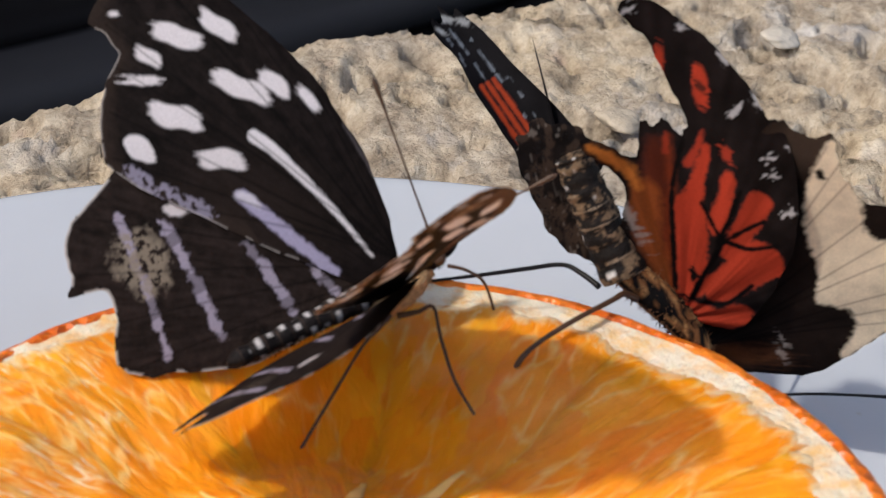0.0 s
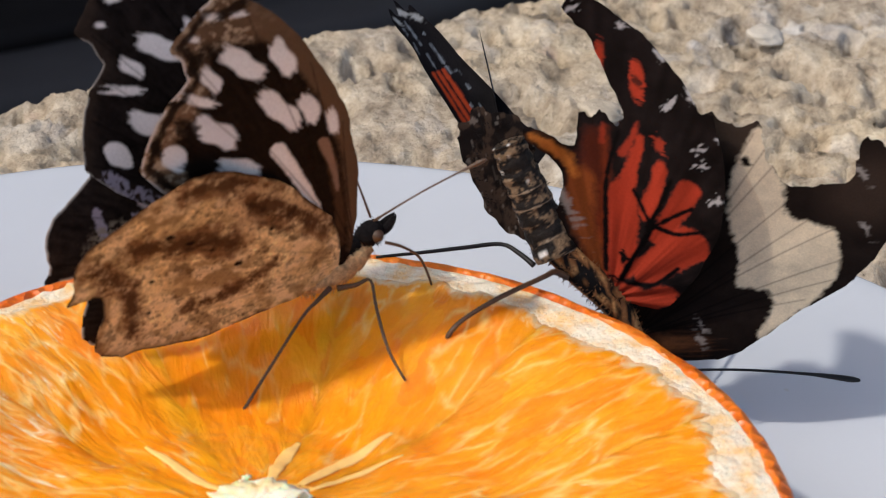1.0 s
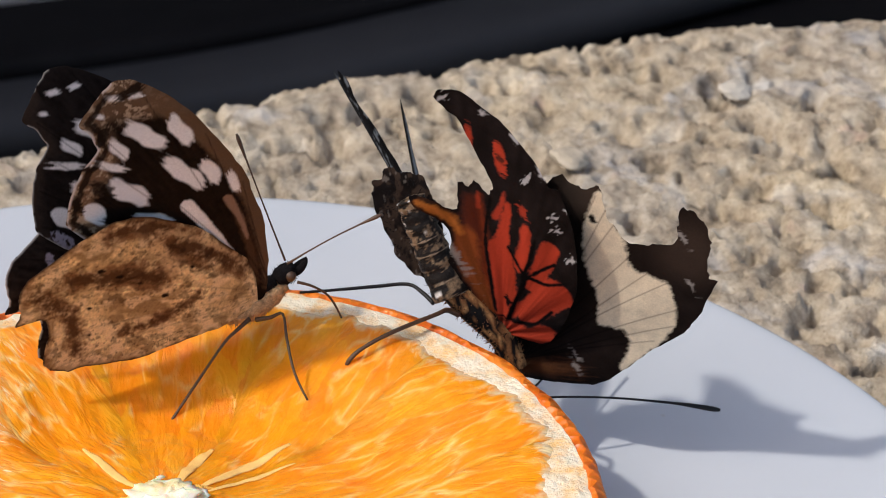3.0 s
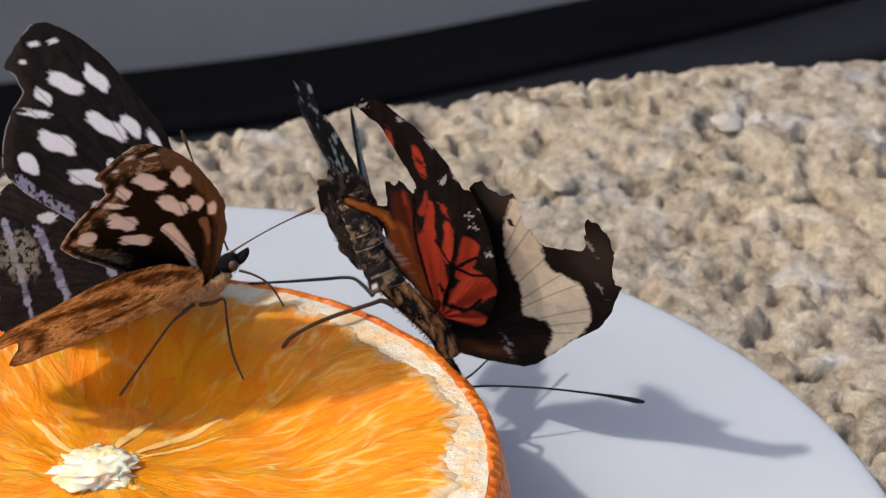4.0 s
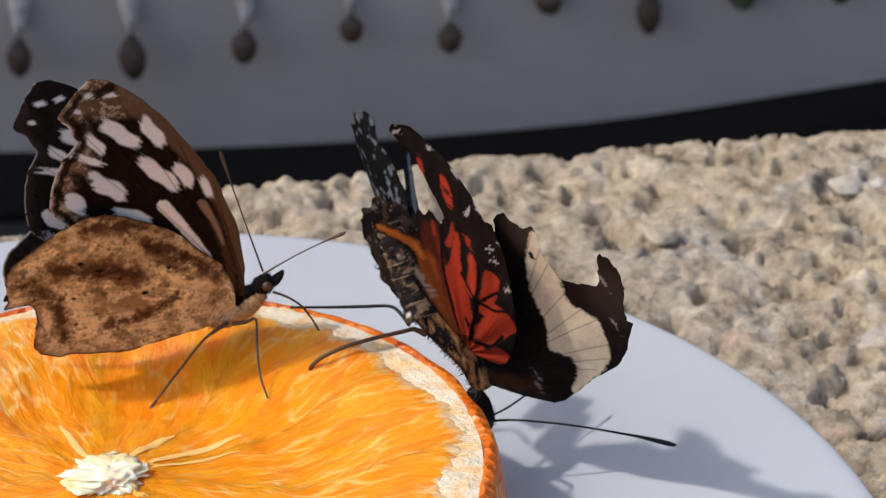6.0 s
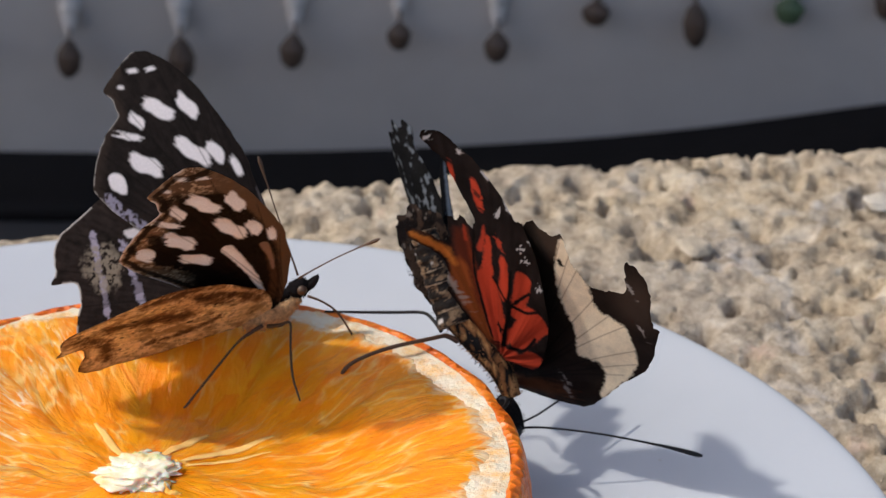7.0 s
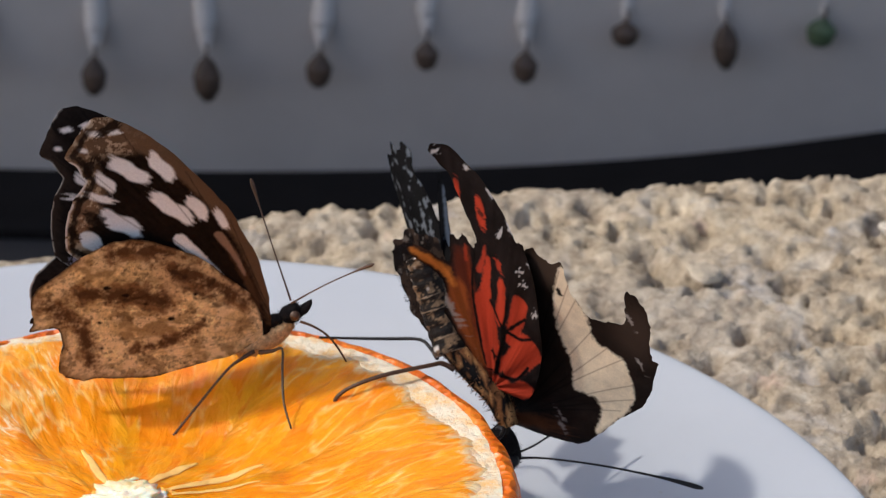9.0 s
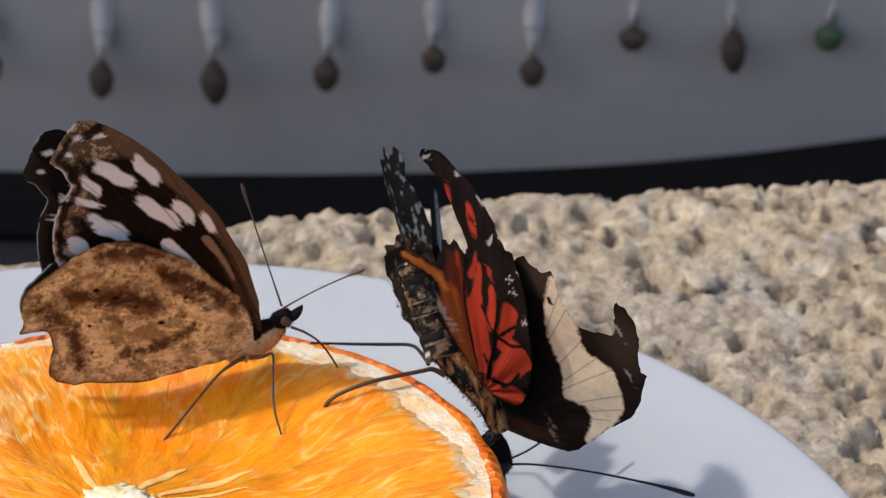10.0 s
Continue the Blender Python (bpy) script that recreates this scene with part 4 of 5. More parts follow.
        c = lay(c, dark, 0.55 * speck)
    for x, y, r in ((-9.6, 6.2, 0.34), (-14.0, 13.0, 0.36), (-12.6, 11.2, 0.32), (-16.6, 8.9, 0.24), (-6.0, 8.0, 0.24), (-11.2, 9.2, 0.2), (-17.8, 5.6, 0.2)):
        c = lay(c, (0.022, 0.012, 0.009), spot(u, v, x, y, r, r * 0.8, 0, 0.1, 0.08))
    c = lay(c, dark, 0.45 * veins(u, v, (0, 0), HIND_ENDS, 0.05))
    rim = soft(d - 0.7 + ragged(u, v, 0.8, 7), 0.3) * soft(u + 14.0, 1.2)
    c = lay(c, mid, 0.55 * rim)
    return lay(c, (0.05, 0.025, 0.014), 0.85 * soft(d - 0.18, 0.12) * (vnoise(u * 0.9, v * 0.9, 77) > 0.35))


def wave(u, v):
    return 0.45 * np.sin(v / 8.5 + 0.5) + 0.22 * np.sin(u / 3.1 + v / 7.0) - 0.004 * (v - 12) ** 2 * (v > 12)


def cupped(u, v):
    """The forewing on the near side curls inward at its tip."""
    return 0.45 * np.sin(v / 8.5 + 0.5) + 0.22 * np.sin(u / 3.1 + v / 7.0) + 0.004 * (v - 12) ** 2 * (v > 12) - 0.05 * (u + 7)


BASE_L = np.array((-1.96, 9.63, 25.98))


def axes_matrix(origin, x, y, z):
    m = Matrix.Identity(4)
    for k, col in enumerate((x, y, z)):
        for i in range(3):
            m[i][k] = col[i]
    for i in range(3):
        m[i][3] = origin[i] * MM
    return m


def body_frame(ahead, lean):
    d = Vector(ahead).normalized()
    side = Vector((0, 0, 1)).cross(d).normalized()
    up = d.cross(side)
    c, s = math.cos(radians(lean)), math.sin(radians(lean))
    return d, c * side + s * up, c * up - s * side


FRAME_L = axes_matrix(BASE_L, *body_frame((0.906, 0.084, 0.415), 3.6))
INV_L = np.array(FRAME_L.inverted())


def to_left(*points):
    """World millimetres to the spotted butterfly's own millimetres."""
    return [tuple((INV_L @ np.array((p[0] * MM, p[1] * MM, p[2] * MM, 1)))[:3] / MM) for p in points]


def body_material():
    m, nt, b = material("body_scales")
    a = nt.nodes.new("ShaderNodeAttribute")
    a.attribute_name = "tint"
    nt.links.new(mix(nt, a.outputs["Color"], ramp(nt, noise_node(nt, 4200, 3), (0.25, (0.6, 0.6, 0.6)), (0.75, (1.3, 1.3, 1.3))), 0.8, "MULTIPLY"), b.inputs["Base Color"])
    b.inputs["Roughness"].default_value = 0.65
    b.inputs["Specular IOR Level"].default_value = 0.15
    bump(nt, b, noise_node(nt, 2600, 4), 0.0002)
    return m


SCALES = body_material()


def body(name, points, radii, paint, parent, label, sides=40, steps=8):
    """A ringed body whose tint runs along its length and round it."""
    v, f = tube_mesh(points, radii, sides, steps)
    n = len(v) // sides
    along = np.repeat(np.linspace(0, 1, n), sides)
    round_ = np.tile(np.linspace(0, 1, sides, endpoint=False), n)
    return mesh_object(name, v * MM, f, SCALES, parent, label, tint=deepen(paint(along, round_)))


def ringed(s, a):
    c = np.outer(0.6 + 0.8 * fbm(s * 40, a * 14, 3, 3), (0.020, 0.015, 0.015))
    beat = np.abs((s * 11) % 1 - 0.5)
    marks = soft(beat - 0.20, 0.1) * (vnoise(a * 9, np.floor(s * 11), 4) > 0.45) * (s < 0.85)
    c = lay(c, (0.55, 0.52, 0.52), 0.9 * marks)
    return lay(c, (0.10, 0.06, 0.04), 0.6 * soft(0.46 - beat, 0.03))


def banded(s, a):
    c = np.outer(0.5 + 1.0 * fbm(s * 30, a * 16, 8, 4), (0.020, 0.015, 0.013))
    beat = np.abs((s * 8) % 1 - 0.5)
    c = lay(c, (0.36, 0.27, 0.19), 0.75 * soft(0.455 - beat + 0.14 * (fbm(a * 18, s * 30, 5, 3) - 0.5), 0.02) * (vnoise(a * 7, s * 11, 6) > 0.48))
    c = lay(c, (0.70, 0.68, 0.66), 0.9 * soft(beat - 0.13, 0.06) * (vnoise(a * 24, np.floor(s * 8) * 3, 14) > 0.88))
    return lay(c, (0.24, 0.155, 0.09), 0.7 * soft(0.56 - fbm(a * 10, s * 12, 21, 4, 0.7), 0.03))


def mottled(s, a):
    c = np.outer(0.5 + 0.9 * fbm(s * 16, a * 18, 9, 4, 0.7), (0.25, 0.105, 0.038))
    c = lay(c, (0.50, 0.27, 0.11), 0.7 * (fbm(a * 12, s * 9, 31, 3) > 0.55))
    return lay(c, (0.010, 0.008, 0.008), soft(0.53 - fbm(a * 15 + 3, s * 8, 37, 3, 0.6), 0.03))


def build_spotted():
    thing = new("butterfly")
    thing.matrix_world = FRAME_L
    tagged(thing, "brown butterfly with white-spotted black wings feeding on the orange", "butterfly")
    spine = [(0.8, 0, 0.1), (-0.6, 0, 0.3), (-2.4, 0, 0.5), (-4.2, 0, 0.4)]
    thorax = tube("thorax", spine, [0.6, 0.85, 0.9, 0.7], DARK_FUR, thing, "black furry thorax", 20, 6, 0.05, 1)
    fur("thorax_fur", spine, [0.6, 0.85, 0.9, 0.7], 420, 0.45, DARK_FUR, thorax, 5, (-0.6, 0, 0), 0.05)
    belly = [(1.6, 0, -0.7), (0.2, 0, -0.9), (-1.6, 0, -1.2), (-3.6, 0, -1.3), (-5.4, 0, -0.9)]
    under = tube("underside", belly, [0.6, 1.15, 1.4, 1.25, 0.6], TAN_FUR, thing, "tan furry underside", 16, 6, 0.06, 2)
    fur("belly_fur", belly, [0.6, 1.15, 1.4, 1.25, 0.6], 520, 0.55, TAN_FUR, under, 6, (-0.5, 0, -0.3), 0.045)
    pts = [(-4.0 - 1.0 * k, 0, 0.3 + 0.12 * k) for k in range(13)]
    rad = [1.0 + (0.09 if k % 2 else -0.04) - 0.03 * k for k in range(12)] + [0.15]
    rings = body("abdomen", pts, rad, ringed, thing, "dark ringed abdomen with pale side marks")
    fur("abdomen_fur", pts, [1.0] * 10 + [0.7, 0.5, 0.15], 420, 0.4, DARK_FUR, rings, 12, (-0.8, 0, 0.1), 0.04)
    head = [(0.9, 0, 0.2), (1.6, 0, 0.3), (2.6, 0, 0.2), (3.1, 0, 0.0)]
    skull = tube("head", head, [0.6, 1.0, 0.95, 0.4], DARK_FUR, thing, "small black furry head", 16, 5, 0.04, 4)
    fur("head_fur", head, [0.6, 1.0, 0.95, 0.4], 260, 0.4, DARK_FUR, skull, 8, (0.1, 0, 0.2), 0.04)
    for side in (-1, 1):
        bm = bmesh.new()
        bmesh.ops.create_icosphere(bm, subdivisions=3, radius=0.6 * MM)
        bmesh.ops.translate(bm, vec=Vector((2.3, side * 0.7, 0.3)) * MM, verts=bm.verts)
        part("eye", bm, BROWN, skull, "dark brown eye")
        tube("palp", [(2.6, side * 0.35, 0.0), (3.4, side * 0.32, 0.15), (4.2, side * 0.2, 0.5), (4.6, side * 0.15, 0.8)], [0.3, 0.42, 0.28, 0.05], DARK_FUR, skull, "pointed black palp", 8, 4)
    tip1, tip2, root = to_left((-4.7, 13.1, 41.3), (8.6, 7.2, 34.4), (-0.3, 9.4, 28.6))
    for tip, s in ((tip1, 1), (tip2, -1)):
        a, b = np.array(root) + (0, 0.3 * s, 0), np.array(tip)
        line = [tuple(a + (b - a) * t + np.array((0, 0, 1)) * 0.25 * math.sin(math.pi * t)) for t in (0, 0.25, 0.5, 0.75, 0.88, 0.95, 1)]
        tube("antenna", line, [0.12, 0.085, 0.08, 0.09, 0.17, 0.22, 0.10], BROWN, skull, "thin clubbed antenna", 8, 4)
    for line in ([(-4.2, 7.8, 23.4), (-5.6, 6.8, 22.9), (-7.0, 6.2, 21.9), (-9.8, 4.8, 18.7), (-12.6, 3.4, 15.4), (-13.2, 3.0, 15.0)],
                 [(-3.6, 7.6, 23.4), (-2.2, 7.0, 23.9), (-1.1, 6.6, 24.4), (-1.0, 5.0, 22.6), (-0.7, 2.4, 20.2), (0.2, 0.2, 18.3)],
                 [(-4.0, 9.6, 23.0), (-3.2, 12.5, 23.6), (-2.8, 13.5, 22.0), (-2.6, 14.2, 20.6)]):
        loc = to_left(*line)
        tube("leg", loc, [0.26, 0.2] + [0.14] * (len(loc) - 3) + [0.1], BROWN, thing, "thin brown leg", 8, 4)
    tube("proboscis", to_left((0.7, 8.6, 26.7), (2.2, 8.4, 26.2), (3.8, 8.6, 24.9), (5.2, 9.6, 22.2), (6.3, 10.5, 19.2)), [0.16, 0.13, 0.12, 0.11, 0.08], BROWN, skull, "thin curved proboscis", 8, 5)
    wings = []
    for mirror in (False, True):
        h = wing("hindwing", HIND, 0.125, (lambda u, v, d: hind_top(u, v, d, 0.15)) if mirror else hind_top, hind_low, thing, "hindwing, lavender-striped above and mottled tan below", mirror, -0.30, 0.8, wave)
        f = wing("forewing", FORE, 0.125, fore_top, fore_low, thing, "forewing with white spots, black above and brown below", mirror, 0.0, 0.6, cupped if mirror else wave)
        wings.append((mirror, f, h))
    return wings


# ---- the tattered butterfly on the rind ----
CREAM = [(0.6, -0.9), (3.9, -1.3), (8.1, -1.4), (11.5, -0.1), (13.9, 2.7), (17.7, 6.4), (19.7, 10.0), (20.9, 13.7), (20.2, 13.4), (19.8, 15.6), (19.8, 17.6), (19.0, 19.3), (16.9, 20.6), (16.8, 18.7), (16.4, 16.7), (14.2, 16.0), (12.2, 16.3), (10.6, 18.2), (9.6, 21.3), (9.3, 22.0), (8.1, 21.6), (6.8, 22.0), (5.8, 22.9), (4.7, 21.3), (4.2, 17.0), (2.6, 10.3), (0.8, 4.2)]
CREAM_PATCH = [(9.4, 21.6), (8.3, 17.6), (8.5, 13.5), (9.7, 9.7), (10.0, 8.0), (10.3, 6.4), (12.3, 6.0), (13.0, 4.4), (12.4, 1.2), (14.2, 3.0), (16.7, 6.2), (17.1, 9.2), (16.4, 11.8), (15.1, 12.5), (13.1, 12.9), (12.2, 14.6), (11.9, 16.6), (10.6, 18.9)]
RED = [(1.09 * x, y) for x, y in ((-0.5, -2.4), (-3.4, 2.1), (-5.0, 5.2), (-4.7, 7.9), (-6.0, 11.0), (-8.2, 12.9), (-7.5, 13.8), (-5.4, 12.3), (-4.1, 11.6), (-4.2, 14.9), (-3.3, 14.3), (-2.6, 15.3), (-1.5, 14.4), (-0.8, 14.5), (-0.7, 15.8), (-1.8, 17.5), (-3.1, 20.0), (-4.8, 22.4), (-6.7, 24.2), (-5.0, 25.3), (-2.0, 24.4), (1.2, 22.4), (3.9, 19.9), (5.8, 17.5), (6.7, 17.9), (7.8, 14.6), (8.6, 9.9), (8.4, 6.0), (6.9, 1.4), (4.8, -2.9), (3.3, -3.4), (0.6, -3.0))]


def cream_low(u, v, d):
    n = fbm(u * 0.6, v * 0.6, 81, 4)
    c = np.outer(0.6 + 0.8 * n, (0.026, 0.017, 0.014))
    c = lay(c, (0.075, 0.048, 0.036), 0.6 * soft(np.hypot(u - 18, v - 16) - 3.0 + 2 * (n - 0.5), 1.5))
    c = lay(c, (0.085, 0.058, 0.044), 0.7 * soft(np.hypot(u - 7.5, (v - 21)) - 2.2, 1.0))
    c = lay(c, (0.20, 0.075, 0.030), 0.75 * spot(u, v, 4.2, 0.3, 3.2, 1.0, 6, 0.6, 0.6))
    cream = field(u, v, CREAM_PATCH, 0.35, 0.16)
    tone = np.outer(0.84 + 0.3 * fbm(u * 1.2, v * 1.2, 83, 3), (0.78, 0.67, 0.51))
    c = c * (1 - cream[:, None]) + tone * cream[:, None]
    line = veins(u, v, (3, 1), [(9.2, 21), (10.2, 19.6), (11.0, 18), (12.6, 14.6), (14.4, 13), (16, 12), (17, 9), (16.8, 7), (15.2, 5)], 0.075)
    c = lay(c, (0.20, 0.13, 0.085), 0.75 * line * cream)
    c = lay(c, (0.010, 0.008, 0.008), 0.7 * line * (1 - cream))
    c = lay(c, (0.016, 0.011, 0.010), spot(u, v, 9.0, 18.4, 0.32, 0.5, 0, 0.25))
    for x, y, r in ((8.2, 1.2, 0.3), (8.1, 2.6, 0.22), (17.3, 17.4, 0.35), (18.5, 12.2, 0.25)):
        c = lay(c, (0.42, 0.38, 0.36), 0.7 * spot(u, v, x, y, r * 0.6, r * 1.6, 8, 0.35))
    return c


def red_low(u, v, d):
    u = u / 1.09
    n = fbm(u * 0.7, v * 0.7, 91, 4)
    c = np.outer(0.6 + 0.8 * n, (0.021, 0.015, 0.015))
    red, deep, flame = (0.42, 0.047, 0.022), (0.22, 0.034, 0.010), (0.52, 0.17, 0.032)
    c = lay(c, (0.10, 0.020, 0.010), 0.9 * stroke(u, v, [(-0.6, -1.0), (-1.8, 5), (-2.9, 12.6)], 1.6, 1.0, 0.5, 0.5))
    c = lay(c, deep, 0.6 * stroke(u, v, [(-0.9, 3), (-1.3, 9), (-2.0, 13.8)], 0.6, 0.35, 0.3, 0.3))
    for pts, w0, w1 in (([(0.4, 0.6), (0.6, 4.0), (0.1, 8.0)], 1.5, 1.2), ([(0.2, 8.2), (0.6, 10.6), (1.0, 13.6)], 0.9, 0.3), ([(2.4, 6.8), (2.7, 9.0), (3.0, 11.6)], 0.8, 0.5),
                        ([(3.5, 4.4), (4.6, 7.2), (5.5, 9.8)], 0.75, 1.05), ([(2.9, 0.6), (4.6, 2.6), (5.9, 4.4)], 1.3, 1.9), ([(1.2, -2.2), (3.2, -2.4), (4.6, -1.4)], 1.1, 1.0)):
        c = lay(c, red, stroke(u, v, pts, w0, w1, 0.3, 0.14))
    c = lay(c, (0.24, 0.062, 0.016), 0.9 * stroke(u, v, [(-1.0, 0.0), (-2.8, 4.5), (-3.4, 8.4)], 0.6, 1.3, 0.4, 0.4))
    c = lay(c, flame, 0.95 * stroke(u, v, [(-3.9, 8.8), (-4.6, 10.2), (-5.6, 11.4), (-7.2, 12.8)], 0.2, 0.8, 0.4, 0.3))
    c = lay(c, (0.018, 0.012, 0.011), 0.9 * soft(d - 0.28 + ragged(u, v, 0.3, 9), 0.12) * (u < -2.4) * (v > 3))
    c = lay(c, (0.30, 0.28, 0.27), 0.6 * spot(u, v, -4.3, 6.2, 0.35, 1.8, 6, 0.5, 0.15))
    c = lay(c, (0.018, 0.012, 0.012), spot(u, v, -7.9, 13.4, 0.55, 0.4, 30, 0.2))
    c = lay(c, red, spot(u, v, 0.1, 18.9, 0.65, 1.5, -16, 0.3))
    c = lay(c, (0.02, 0.014, 0.012), 0.8 * spot(u, v, 0.1, 18.8, 0.25, 0.5, 10, 0.3))
    c = lay(c, red, spot(u, v, -3.2, 20.2, 0.4, 1.3, -20, 0.2))
    c = lay(c, red, 0.8 * spot(u, v, 2.6, 13.6, 0.5, 0.7, -10, 0.5))
    c = lay(c, red, 0.8 * stroke(u, v, [(-0.2, 12.0), (0.3, 13.4), (0.6, 15.2)], 0.42, 0.12, 0.3, 0.15))
    c = lay(c, red, 0.6 * stroke(u, v, [(-2.0, 12.6), (-2.2, 14.2)], 0.25, 0.12, 0.3, 0.15))
    c = c * (0.78 + 0.44 * vnoise(40 * np.arctan2(v + 4, u), np.hypot(u, v + 4) * 0.25, 7))[:, None]
    black = (0.010, 0.008, 0.009)
    for pts in ([(0.9, -0.6), (1.8, 2.2), (2.8, 5.2), (2.0, 7.0), (1.0, 8.6)], [(2.8, 5.2), (4.0, 6.4), (6.0, 8.2)], [(2.6, 5.4), (3.3, 7.6), (4.0, 10.6)], [(-0.5, 0.0), (-0.9, 4.5), (-1.3, 9.4), (-0.8, 14)], [(3.0, 5.6), (4.8, 5.2), (7.2, 6.4)]):
        c = lay(c, black, stroke(u, v, pts, 0.26, 0.15, 0.12, 0.09))
    c = lay(c, black, stroke(u, v, [(-0.2, -0.6), (2.0, -1.0), (3.8, -0.4), (5.4, 1.6)], 0.12, 0.22, 0.06, 0.09))
    c = lay(c, black, spot(u, v, 0.9, 1.6, 0.35, 0.6, -20, 0.4))
    for x, y, r, t in ((-1.7, 23.5, 0.45, 20), (-5.9, 24.2, 0.4, 40), (3.0, 17.4, 0.42, 60), (5.9, 14.1, 0.35, 50), (6.4, 12.6, 0.3, 50), (8.0, 9.8, 0.45, 60), (1.7, 21.7, 0.3, -40), (4.6, 18.6, 0.3, -50), (7.2, 15.6, 0.2, 80)):
        c = lay(c, (0.52, 0.51, 0.53), 0.85 * spot(u, v, x, y, r, r * 0.6, t, 0.55, 0.1))
    return c


def blade_low(u, v, d):
    n = fbm(u * 0.8, v * 0.5, 95, 4)
    c = np.outer(0.6 + 0.8 * n, (0.016, 0.014, 0.017))
    for x, y0, y1 in ((-0.6, 12, 20), (0.4, 8, 17), (1.1, 3, 12), (-1.3, 15, 19)):
        c = lay(c, (0.24, 0.27, 0.32), 0.8 * stroke(u, v, [(x, y0), (x + 0.15, (y0 + y1) / 2), (x, y1)], 0.05, 0.14, 0.2, 0.1) * (vnoise(v * 1.3, u * 2, 5) > 0.5))
    for x, y in ((-1.3, 19.0), (-0.2, 19.8), (0.8, 18.8)):
        c = lay(c, (0.40, 0.41, 0.42), 0.8 * spot(u, v, x, y, 0.3, 0.55, 0, 0.2))
    for x in (-1.3, -0.6, 0.1):
        c = lay(c, (0.42, 0.055, 0.018), stroke(u, v, [(x, 6.0), (x * 0.9, 12.6)], 0.24, 0.2, 0.12, 0.1))
    return c


def blade_back(u, v, d):
    c = np.outer(0.6 + 0.8 * fbm(u * 0.8, v * 0.5, 96, 4), (0.012, 0.011, 0.013))
    flecks = soft(0.66 - fbm(u * 3.4, v * 0.7, 98, 3), 0.03) * soft(5.0 - v, 2.0)
    return lay(c, (0.20, 0.22, 0.25), 0.75 * flecks)


def prong_low(u, v, d):
    c = np.outer(0.6 + 0.8 * fbm(u, v * 0.6, 97, 3), (0.018, 0.016, 0.019))
    c = lay(c, (0.36, 0.39, 0.43), 0.85 * stroke(u, v, [(0.3, 0), (0.2, 6), (0.1, 9)], 0.25, 0.1, 0.3, 0.12))
    return c


def dusk_low(u, v, d):
    n = fbm(u * 0.9, v * 0.9, 99, 4)
    c = np.outer(0.5 + 0.9 * n, (0.024, 0.018, 0.017))
    c = lay(c, (0.085, 0.055, 0.040), 0.8 * soft(0.52 - fbm(u * 1.6, v * 0.9, 105, 4), 0.05))
    c = lay(c, (0.30, 0.26, 0.23), 0.5 * (vnoise(u * 3.3, v * 1.9, 5) > 0.84) * soft(d - 1.6, 0.8))
    return c


BASE_R = np.array((20.5, 8.0, 20.0))


def plane_matrix(origin, normal, up=(0, 0, 1)):
    """Local x and y lie in the wing's plane, y as steep as it goes; z is its outward side."""
    n = Vector(normal).normalized()
    y = (Vector(up) - n * n.dot(Vector(up))).normalized()
    return axes_matrix(np.array(origin) - BASE_R, y.cross(n), y, n)


